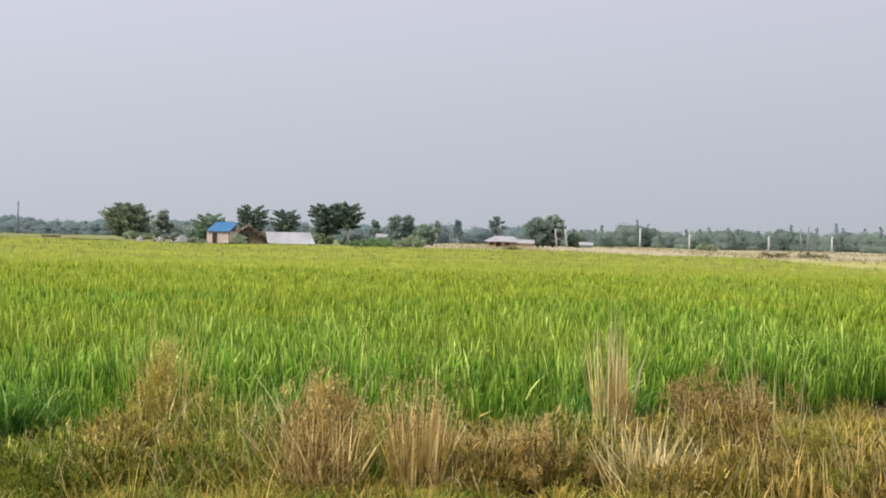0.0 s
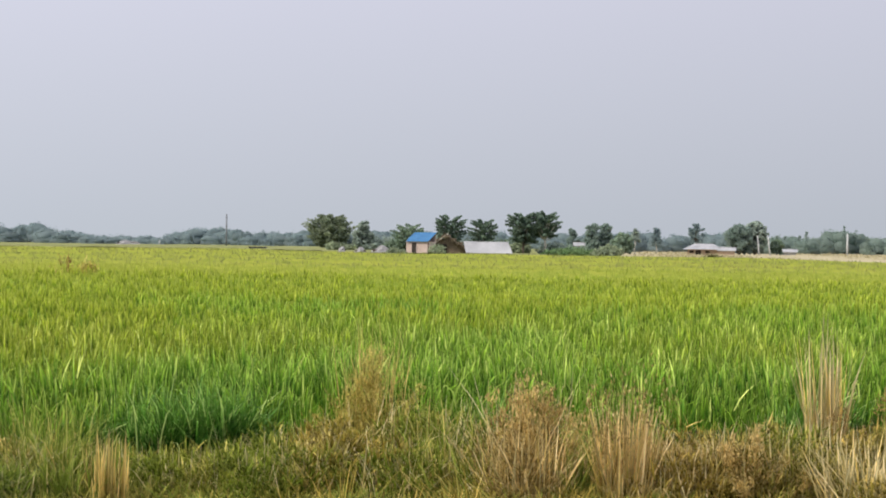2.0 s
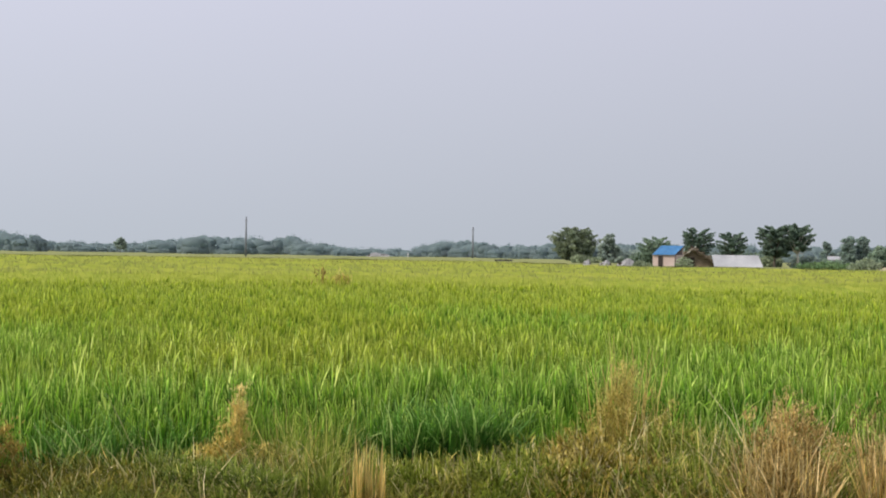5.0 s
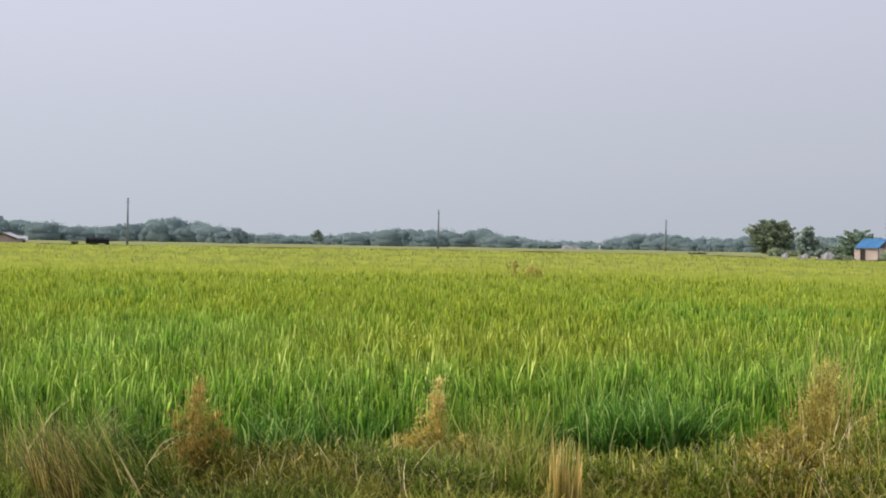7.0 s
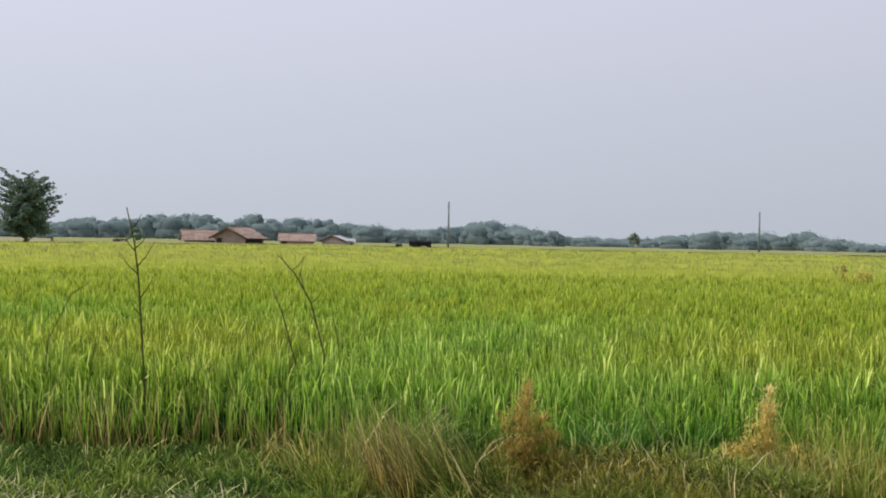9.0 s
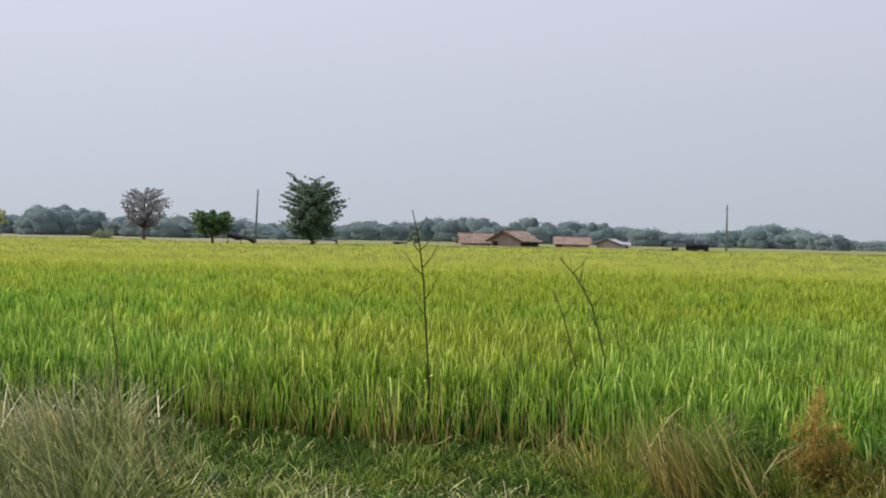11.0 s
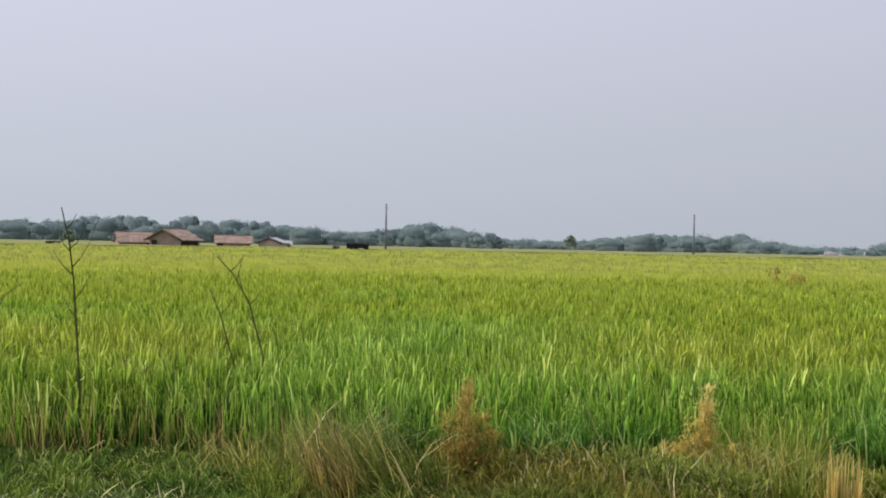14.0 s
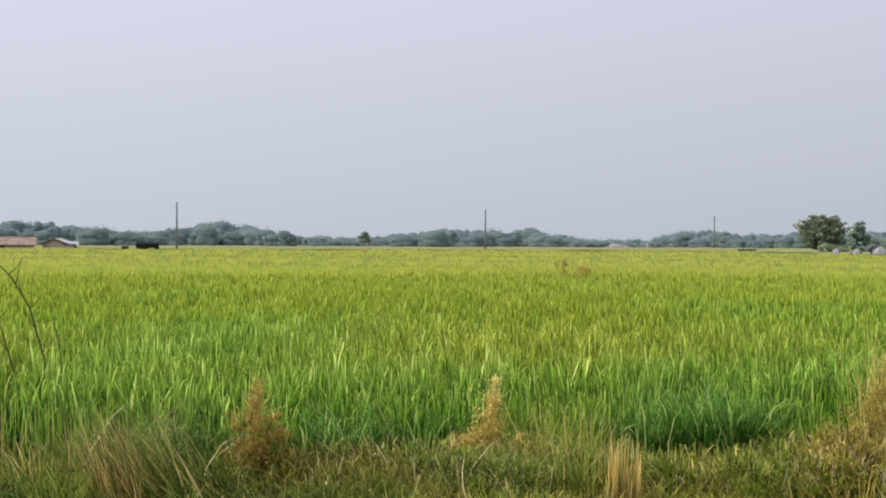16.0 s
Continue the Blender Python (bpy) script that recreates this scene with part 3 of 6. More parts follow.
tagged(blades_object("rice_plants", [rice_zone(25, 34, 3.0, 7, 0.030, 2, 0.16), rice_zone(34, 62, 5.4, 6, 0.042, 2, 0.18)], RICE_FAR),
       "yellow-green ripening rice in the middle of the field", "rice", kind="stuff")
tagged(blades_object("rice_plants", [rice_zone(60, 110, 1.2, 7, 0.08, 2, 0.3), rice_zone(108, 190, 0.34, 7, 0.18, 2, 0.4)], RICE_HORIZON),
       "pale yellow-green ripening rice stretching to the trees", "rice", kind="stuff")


def rice_canopy():
    """The closed mass of lower leaves between the plants, up to just under the tips; coloured dark near the track as
    shade.
    """
    azs = np.radians(np.linspace(-83.5, 27.5, 310))
    rs = np.concatenate([np.linspace(9.5, 20, 48), np.geomspace(20.3, 190, 90)])
    A, Rr = np.meshgrid(azs, rs)
    x, y = Rr * np.sin(A), Rr * np.cos(A)
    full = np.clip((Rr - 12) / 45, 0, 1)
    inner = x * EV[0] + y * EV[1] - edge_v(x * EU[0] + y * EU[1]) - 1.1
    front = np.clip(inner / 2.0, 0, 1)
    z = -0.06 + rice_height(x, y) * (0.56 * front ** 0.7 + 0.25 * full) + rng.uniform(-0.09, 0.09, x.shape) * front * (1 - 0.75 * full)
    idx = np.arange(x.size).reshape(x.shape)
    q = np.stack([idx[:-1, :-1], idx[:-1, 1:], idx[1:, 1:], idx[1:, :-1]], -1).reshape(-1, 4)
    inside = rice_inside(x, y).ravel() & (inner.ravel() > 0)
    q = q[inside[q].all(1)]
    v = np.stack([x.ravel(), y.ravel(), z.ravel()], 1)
    # colour runs from painted shade close by to open leaf farther off
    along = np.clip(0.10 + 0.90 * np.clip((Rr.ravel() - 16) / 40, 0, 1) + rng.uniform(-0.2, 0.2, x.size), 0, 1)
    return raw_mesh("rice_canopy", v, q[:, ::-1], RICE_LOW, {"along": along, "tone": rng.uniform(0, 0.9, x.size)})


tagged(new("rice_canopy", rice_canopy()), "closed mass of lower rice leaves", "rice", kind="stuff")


# ---- beige dry grass beyond the field ----
def dry_field():
    n = 24000
    az, d = np.radians(rng.uniform(-1.2, 27, n)), rng.uniform(60, 330, n)
    x, y = d * np.sin(az), d * np.cos(az)
    ok = d > np.interp(np.degrees(az), FAR_A, FAR_D) + 1.0
    x, y = x[ok], y[ok]
    n = len(x)
    h = 0.32 * rng.uniform(0.5, 1.3, n) * (1 + 0.6 * np.sin(x * 0.2) + 0.6 * np.clip(np.sin(x * 0.31 + 1) * np.sin(y * 0.17), 0, 1))
    return blade_arrays(np.stack([x, y, np.full(n, -0.02)], 1), h, 0.22 * rng.uniform(0.6, 1.3, n), np.abs(rng.normal(0.5, 0.3, n)),
                        rng.uniform(0, 6.28, n), np.abs(rng.normal(0.3, 0.3, n)), 2, rng.uniform(0.4, 0.7, n))


def field_mat(name, a0, a1, gap, mat, level=0.14):
    azs, rs = np.radians(np.linspace(a0, a1, int((a1 - a0) * 3))), np.geomspace(56, 335, 90)
    A, Rr = np.meshgrid(azs, rs)
    x, y = Rr * np.sin(A), Rr * np.cos(A)
    z = level + 0.05 * np.sin(x * 0.5) * np.sin(y * 0.23) + rng.uniform(-0.04, 0.04, x.shape)
    idx = np.arange(x.size).reshape(x.shape)
    q = np.stack([idx[:-1, :-1], idx[:-1, 1:], idx[1:, 1:], idx[1:, :-1]], -1).reshape(-1, 4)
    ok = (Rr > np.interp(np.degrees(A), FAR_A, FAR_D) + gap).ravel()
    return raw_mesh(name, np.stack([x.ravel(), y.ravel(), z.ravel()], 1), q[ok[q].all(1)][:, ::-1], mat, smooth=True)


tagged(new("dry_grass_mat", field_mat("dry_grass_mat", -1.2, 27, 0.5, DRYSHEET)), "pale beige matted grass beyond the rice", "dry grass", kind="stuff")
def stubble_strip():
    """A pale cut strip between the rice and the beige grass, where the field narrows."""
    azs, f = np.radians(np.linspace(13.0, 28.0, 60)), np.linspace(0, 1, 16)
    A, F = np.meshgrid(azs, f)
    near = np.interp(np.degrees(A), FAR_A, FAR_D) + 0.6
    Rr = near + (118 - near) * F
    x, y = Rr * np.sin(A), Rr * np.cos(A)
    z = 0.30 + 0.03 * np.sin(x * 0.9) + rng.uniform(-0.03, 0.03, x.shape)
    idx = np.arange(x.size).reshape(x.shape)
    q = np.stack([idx[:-1, :-1], idx[:-1, 1:], idx[1:, 1:], idx[1:, :-1]], -1).reshape(-1, 4)
    return raw_mesh("stubble", np.stack([x.ravel(), y.ravel(), z.ravel()], 1), q[:, ::-1], STUBBLE, smooth=True)


tagged(new("stubble", stubble_strip()), "pale yellow-green stubble strip beside the rice", "stubble", kind="stuff")
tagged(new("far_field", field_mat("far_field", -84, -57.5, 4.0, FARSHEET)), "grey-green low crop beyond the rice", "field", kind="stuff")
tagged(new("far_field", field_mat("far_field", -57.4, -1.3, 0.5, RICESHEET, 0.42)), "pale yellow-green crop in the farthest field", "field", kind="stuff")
tagged(blades_object("dry_grass", [dry_field()], DRYGRASS), "pale beige dry grass beyond the rice", "dry grass", kind="stuff")


# ---- trees ----
def leaf_cloud(centres, radii, counts, size, squash=0.75, facing=0.5, radial=0.0):
    """Small leaf clumps in lobes round the limbs' ends; gaps stay between the lobes."""
    vs, ts, tn, off = [], [], [], 0
    for c, r, k in zip(centres, radii, counts):
        dirs = rng.normal(0, 1, (k, 3))
        dirs /= np.linalg.norm(dirs, axis=1)[:, None]
        rad = r * rng.uniform(0.35, 1.0, k) ** 0.5 * (1 + 0.25 * np.sin(dirs[:, 0] * 5 + c[0]) * np.cos(dirs[:, 2] * 4 + c[1]))
        off_c = dirs * rad[:, None] * np.array([1, 1, squash])
        out = np.array([c[0], c[1], 0.7 * math.hypot(c[0], c[1])])
        if radial and np.linalg.norm(out) > 0.2:        # sprays reach outwards along their limb
            out /= np.linalg.norm(out)
            off_c = off_c + (off_c @ out)[:, None] * out[None] * radial
        p = np.array(c) + off_c
        face = facing * (dirs + np.array([0, 0, 0.8])) + rng.normal(0, 0.6, (k, 3))
        a = np.cross(face, rng.normal(0, 1, (k, 3)))
        a /= np.linalg.norm(a, axis=1)[:, None]
        b = np.cross(face, a)
        b /= np.linalg.norm(b, axis=1)[:, None]
        s = size * rng.uniform(0.5, 1.3, k)[:, None]
        quad = np.stack([p - a * s, p + b * s * 0.5, p + a * s, p - b * s * 0.5], 1)
        vs.append(quad.reshape(-1, 3))
        ts.append((np.arange(k)[:, None] * 4 + np.arange(4)[None]) + off)
        tn.append(np.repeat(np.clip(rng.uniform(0.3, 0.7) + rng.normal(0, 0.2, k), 0, 1), 4))
        off += 4 * k
    return np.concatenate(vs), np.concatenate(ts), np.concatenate(tn)


def crown_mesh(name, centres, radii, counts, size, mat, squash=0.75, radial=0.0):
    v, t, tone = leaf_cloud(centres, radii, counts, size, squash, 0.5, radial)
    return raw_mesh(name, v, t, mat, {"tone": tone})


def tree(name, az, d, height, width, label, mat=None, stem=0.22, lobes=24, leaves=2600, size=0.30, bark=None, seed=1, shape="round",
         thick=0.022, squash=0.7, lobe=0.125, lean=0.0, shoots=(), belly=0.42):
    r = random.Random(seed)
    base = holder(name, spot(az, d, -0.03))
    cs, rs = [], []
    z0 = height * stem
    lobes = int(lobes * 1.8)
    if shape == "layered":                              # a filled crown with leaf pads reaching out of it at all heights
        n_in, n_out = lobes // 4, lobes
        for i in range(n_in + n_out):
            inner = i < n_in
            f = (i + 0.5) / n_in if inner else r.random() ** 0.9
            a, prof = i * 2.399 + r.uniform(-0.5, 0.5), math.sqrt(max(0.06, 1 - (2 * (f - 0.44)) ** 2 * 0.92))
            reach = width / 2 * prof * (r.uniform(0.1, 0.62) if inner else r.uniform(0.55, 0.92))
            z = z0 + (height - z0) * min(0.96, max(0.04, 0.05 + 0.88 * f + r.uniform(-0.05, 0.05)))
            cs.append((math.cos(a) * reach, math.sin(a) * reach, z))
            rs.append(width * lobe * (r.uniform(0.8, 1.15) if inner else r.uniform(0.38, 0.8)))
        lobes = 0
    if shape == "spray":                                # sprays of leaves reach out from the trunk, rising above and drooping below
        n_s = int(lobes * 1.35)
        for i in range(n_s):
            f = (i + 0.5) / n_s
            a = i * 2.399 + r.uniform(-0.4, 0.4)
            prof = math.sqrt(1 - 0.78 * ((f - belly) / (1 - belly)) ** 2) if f > belly else 0.66 + 0.34 * (f / belly)
            reach, ze = width / 2 * prof * r.uniform(0.72, 1.0), z0 + (height - z0) * (0.02 + 0.93 * f)
            zs = z0 * 0.9 + (ze - z0) * 0.72 + 0.03 * height
            for q in (0.38, 0.6, 0.8, 0.97):
                if q * reach < 0.1 * width and r.random() < 0.4:
                    continue
                cs.append((math.cos(a) * reach * q + lean * ze, math.sin(a) * reach * q, zs + (ze - zs) * q + 0.03 * height * math.sin(q * 3)))
                rs.append(width * lobe * (0.62 - 0.28 * q) * r.uniform(0.8, 1.2))
        lobes = 0
    for i in range(lobes):
        f = (i + 0.5) / lobes
        a = i * 2.399 + r.uniform(-0.5, 0.5)
        if shape == "round":
            z = z0 + (height - z0) * (0.12 + 0.76 * f)
            reach = width / 2 * math.sqrt(max(0.05, 1 - (2 * (f - 0.42)) ** 2 * 0.85)) * r.uniform(0.4, 0.95)
        else:
            z = z0 + (height - z0) * (0.05 + 0.87 * f)
            reach = width / 2 * (1 - 0.75 * f) * r.uniform(0.3, 0.9)
        cs.append((math.cos(a) * reach + lean * z, math.sin(a) * reach, z))
        rs.append(max(0.3, width * lobe * r.uniform(0.65, 1.15)) * (1 - 0.35 * f if shape == "tall" else 1.0))
    for side, z, q in shoots:                            # single shoots above the crown, side metres across the view
        cs.append((side * math.cos(radians(az)), -side * math.sin(radians(az)), z))
        rs.append(q)
    total = sum(q * q for q in rs)
    counts = [max(20, int(leaves * q * q / total)) for q in rs]
    crown = new("crown", crown_mesh("crown", cs, rs, counts, size, mat or LEAF, squash, 0.9 if shape == "layered" else 1.3 if shape == "spray" else 0.0))
    crown.parent = base
    tr = height * thick
    bm = tube([(0, 0, -0.1), (r.uniform(-.1, .1), 0, z0 * 0.6), (lean * z0, r.uniform(-.1, .1), z0), (lean * height * 0.6, 0, height * 0.62),
               (lean * height * 0.85, 0, height * 0.85)], [tr * 1.35, tr, tr * 0.85, tr * 0.5, tr * 0.12], 9)
    part("trunk", bm, bark or BARK, base)
    for c in cs[3::max(5, len(cs) // 22)]:
        s = Vector((lean * z0, 0, z0 * r.uniform(0.85, 1.1)))
        m = s.lerp(Vector(c), 0.5) + Vector((0, 0, -0.06 * height * r.random()))
        part("limb", tube([s, m, Vector(c)], [tr * 0.5, tr * 0.32, tr * 0.1], 6), bark or BARK, base)
    return tagged(base, label, "tree")


def top_at(d, el):
    """The height above the ground of what stands el degrees above eye level, d metres off."""
    return 1.62 + d * math.tan(radians(el))


def span(d, a0, a1):
    return d * radians(a1 - a0)


tree("tree", -13.4, 190, top_at(190, 1.2), span(190, -14.45, -12.4), "broad olive-green tree with a dense rounded crown", LEAF_BROAD, 0.12, 24, 4200, 0.26, seed=3, shape="spray", squash=0.3, lobe=0.20, belly=0.6)
tree("tree", -11.95, 196, top_at(196, 0.95), span(196, -12.6, -11.2), "small hazy grey-green tree beside a broad one", LEAF_GREY, 0.08, 26, 2600, 0.30, seed=4, shape="tall")
tree("tree", -9.95, 185, top_at(185, 0.84), span(185, -10.8, -9.2), "green tree behind a hut with a blue roof", LEAF, 0.10, 15, 2300, 0.23, seed=5, shape="spray", lobe=0.17, squash=0.28, belly=0.55)
tree("tree", -8.2, 185, top_at(185, 1.26), span(185, -9.0, -7.45), "dark green spreading tree behind a thatched hut", LEAF_DARK, 0.22, 15, 2300, 0.23, seed=6, shape="spray", lobe=0.17, squash=0.28, belly=0.6)
tree("tree", -6.75, 180, top_at(180, 1.1), span(180, -7.45, -6.05), "dark green tree behind a zinc lean-to", LEAF_DARK, 0.12, 15, 2300, 0.23, seed=7, shape="spray", lobe=0.17, squash=0.28, belly=0.5)
tree("tree", -5.0, 165, top_at(165, 1.38), span(165, -5.75, -4.15), "tall dark green tree with open lower branches", LEAF_DARK, 0.30, 18, 2700, 0.23, seed=8, thick=0.03, shape="spray", lobe=0.17, squash=0.3, belly=0.62)
tree("tree", -4.1, 165, top_at(165, 1.44), span(165, -4.85, -3.4), "tall dark green tree with pale forked trunk", LEAF_DARK, 0.42, 16, 2300, 0.23, seed=9, bark=PALEBARK, shape="spray", lobe=0.17, squash=0.3, belly=0.6, thick=0.026)
tree("tree", -2.05, 230, top_at(230, 0.95), span(230, -2.75, -1.35), "grey-green conical tree beyond the bushes", LEAF_SPIRES, 0.05, 24, 2200, 0.34, seed=10, shape="tall")
tree("tree", -1.5, 232, top_at(232, 0.98), span(232, -2.1, -0.85), "grey-green conical tree beyond the bushes", LEAF_SPIRES, 0.05, 24, 2200, 0.34, seed=11, shape="tall")
tree("tree", -2.9, 240, top_at(240, 0.75), span(240, -3.3, -2.4), "grey-green tree beyond the bushes", LEAF_SPIRES, 0.05, 10, 1500, 0.34, seed=12, shape="tall")
tree("tree", -0.75, 215, top_at(215, 0.60), span(215, -1.2, -0.15), "dark green round tree beside a pale trunk", LEAF, 0.05, 22, 2200, 0.32, seed=13)
tree("tree", -0.25, 218, top_at(218, 0.74), span(218, -0.4, 0.1), "slender tree with a pale leaning trunk", LEAF_GREY, 0.5, 12, 420, 0.28, bark=PALEBARK, seed=14, thick=0.035, shape="tall", lean=0.03)
tree("tree", 0.65, 240, top_at(240, 0.80), span(240, 0.3, 1.0), "slender grey-green tree with a pale trunk", LEAF_WOODS, 0.3, 10, 1300, 0.34, bark=PALEBARK, seed=15, shape="tall")
tree("tree", 2.32, 296, top_at(296, 0.96), span(296, 1.95, 2.7), "tall hazy tree with a tufted top above the woods", LEAF_WOODS, 0.35, 18, 900, 0.36, seed=16, thick=0.03, shape="layered")
tree("tree", 4.1, 245, top_at(245, 1.05), span(245, 3.5, 4.8), "tall hazy olive tree beside a zinc-roofed house", LEAF_SPIRES, 0.03, 36, 3600, 0.36, seed=17)
tree("tree", 4.75, 247, top_at(247, 1.2), span(247, 4.2, 5.35), "tall hazy olive tree beside two leaning posts", LEAF_GREY, 0.03, 36, 3400, 0.36, seed=18)
tree("tree", 5.65, 250, top_at(250, 0.40), span(250, 5.35, 5.95), "small dark green tree beside two leaning posts", LEAF, 0.05, 9, 1300, 0.34, seed=19)
tree("tree", -32.78, 285, top_at(285, 0.42), span(285, -33.05, -32.5), "small round tree alone before the far woods", LEAF_GREY, 0.3, 8, 900, 0.4, seed=20)
tree("tree", -58.5, 150, top_at(150, 2.42), span(150, -59.9, -57.1), "lone dark green tree with layered drooping branches", LEAF_DARK, 0.12, 34, 10500, 0.20, seed=21,
     shoots=((-2.6, 8.35, 0.24), (-2.3, 8.05, 0.28), (-2.0, 7.75, 0.32), (-1.6, 7.4, 0.36), (-0.5, 7.9, 0.3), (0.8, 8.0, 0.28), (1.9, 7.4, 0.3)), squash=0.26, lobe=0.175, thick=0.034, shape="spray", belly=0.40)
tree("tree", -62.75, 140, top_at(140, 0.92), span(140, -63.75, -61.7), "low flat-topped green tree beside a tarpaulin shelter", LEAF_FRESH, 0.36, 20, 3400, 0.20, seed=22, shape="spray", squash=0.3, lobe=0.17, belly=0.78, thick=0.045)
tree("tree", -65.6, 185, top_at(185, 1.85), span(185, -66.7, -64.5), "half-bare grey tree with thin withered leaves", LEAF_BARE, 0.28, 26, 850, 0.20, seed=23, lobe=0.10, thick=0.032, shape="spray", squash=0.6, belly=0.6)
tree("tree", -71.5, 180, top_at(180, 0.85), span(180, -72.0, -71.0), "small tree with yellow leaves at the field's end", LEAF_YELLOW, 0.4, 12, 420, 0.22, seed=24)
tree("tree", -54.08, 190, top_at(190, 0.26), span(190, -54.4, -53.75), "small dark green tree at the field's edge", LEAF, 0.25, 8, 900, 0.26, seed=25)


def woods(a0, a1, mat, spires=0.0):
    """Far woods, all round the rim of the fields."""
    tops = [(-180, .8), (-90, .8), (-76, .62), (-73, .7), (-71, .55), (-70.4, .6), (-70.1, .95), (-69, 1.05), (-67.6, .98), (-67.2, .6), (-66, .72), (-63, .75), (-60, .42), (-57.5, .45), (-55.6, .82),
            (-54.3, .6), (-52.7, .97), (-50.5, .78), (-49, .94), (-47.8, .75), (-46.6, .85), (-45, .6), (-43.8, .52), (-42.4, .4), (-40.5, .55), (-39.1, .88),
            (-37.5, .6), (-36.2, .55), (-35.7, .2), (-33, .16), (-31.8, .22), (-30, .56), (-27.5, .5), (-25.6, .62), (-24.5, .42), (-23.3, .12), (-20.5, .12),
            (-19.6, .4), (-18.4, .55), (-16.6, .42), (-15.8, .3), (-15, .5), (-12, .5), (-7, .5), (-3, .5), (0, .6), (1.2, .5), (3, .55), (6, .4), (6.8, .55), (7.5, .72),
            (8.4, .72), (9.3, .45), (10.5, .45), (11.5, .55), (12.2, .68), (13.6, .5), (14.7, .7), (15.6, .55), (16.5, .83), (17.2, .5), (17.9, .68), (20, .6), (40, .8), (180, .8)]
    ta, te = np.array(tops).T
    cs, rs, ct, tones, cores = [], [], [], [], []
    az = a0
    while az < a1:
        inside = -80 < az < 24
        back = rng.uniform() < 0.45
        d = (350 if back else 312) + 10 * math.sin(az * 0.9) + rng.uniform(-10, 10)
        h = top_at(d, float(np.interp(az, ta, te))) * (rng.uniform(0.98, 1.10) if back else rng.uniform(0.62, 1.0))
        wide = rng.uniform(1.8, 4.2) * (1 if inside else 1.8)
        tall = min(h * rng.uniform(0.40, 0.50), wide * 1.25)
        c0 = np.array(spot(az, d, h - tall))
        # back crowns toned paler than front ones: depth haze put into the colour
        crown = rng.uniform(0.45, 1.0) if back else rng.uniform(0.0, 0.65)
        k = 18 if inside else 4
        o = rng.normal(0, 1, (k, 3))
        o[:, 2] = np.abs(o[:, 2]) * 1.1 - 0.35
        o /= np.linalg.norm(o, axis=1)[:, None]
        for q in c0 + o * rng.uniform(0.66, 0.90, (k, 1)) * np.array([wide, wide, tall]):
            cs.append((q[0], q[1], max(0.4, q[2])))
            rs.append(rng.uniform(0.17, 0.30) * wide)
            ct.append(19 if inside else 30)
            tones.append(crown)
        for j in range(3):                              # undergrowth closes the wood to the ground, toned darker than its crown
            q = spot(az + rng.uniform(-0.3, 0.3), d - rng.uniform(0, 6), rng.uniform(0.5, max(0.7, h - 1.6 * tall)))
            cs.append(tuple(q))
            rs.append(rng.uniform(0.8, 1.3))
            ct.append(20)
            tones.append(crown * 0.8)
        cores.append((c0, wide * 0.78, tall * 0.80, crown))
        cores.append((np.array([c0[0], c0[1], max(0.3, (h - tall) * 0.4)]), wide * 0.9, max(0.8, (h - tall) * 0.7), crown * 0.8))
        if inside and rng.uniform() < spires:           # slender pointed trees stand up out of the mass
            w0, high = rng.uniform(0.7, 1.2), top_at(d, float(np.interp(az, ta, te))) * rng.uniform(1.0, 1.2)
            for k in range(9):
                f = k / 8
                cs.append(tuple(spot(az, d - 4, 0.6 + (high - 1.0) * f) + Vector((rng.uniform(-0.3, 0.3), 0, 0))))
                rs.append(w0 * (1.0 - 0.6 * f))
                ct.append(30)
                tones.append(crown)
        az += rng.uniform(0.13, 0.34) if inside else 1.3
    v, t, tone = leaf_cloud(cs, rs, ct, 0.25, 0.85, 0.9)
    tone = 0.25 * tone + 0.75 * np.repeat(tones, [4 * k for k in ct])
    b = bmesh.new()                                     # a leafy inner mass in every crown
    bmesh.ops.create_icosphere(b, subdivisions=2, radius=1.0)
    b.verts.ensure_lookup_table()
    iv, it = np.array([q.co[:] for q in b.verts]), np.array([[q.index for q in f.verts] for f in b.faces])
    b.free()
    m = len(cores)
    size = np.array([(w, w, z) for _, w, z, _ in cores])
    swell = 1 + 0.16 * np.sin(iv[None, :, 0] * 4 + np.arange(m)[:, None]) * np.cos(iv[None, :, 2] * 5 + np.arange(m)[:, None] * 1.7) + rng.uniform(-0.06, 0.06, (m, len(iv)))
    cv = np.array([c for c, _, _, _ in cores])[:, None] + iv[None] * size[:, None] * swell[..., None]
    cv[..., 2] = np.maximum(cv[..., 2], 0.0)
    ci = (np.arange(m)[:, None, None] * len(iv) + it[None]).reshape(-1, 3)
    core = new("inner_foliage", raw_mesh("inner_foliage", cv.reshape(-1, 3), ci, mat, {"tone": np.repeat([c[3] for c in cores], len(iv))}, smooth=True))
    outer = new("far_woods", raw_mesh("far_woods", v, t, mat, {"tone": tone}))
    core.parent = outer
    return outer


tagged(woods(-180.0, 4.0, LEAF_WOODS), "hazy grey-green woods along the horizon", "woods", kind="stuff")
tagged(woods(4.0, 180.0, LEAF_SPIRES, 0.4), "hazy green woods of slender trees along the horizon", "woods", kind="stuff")


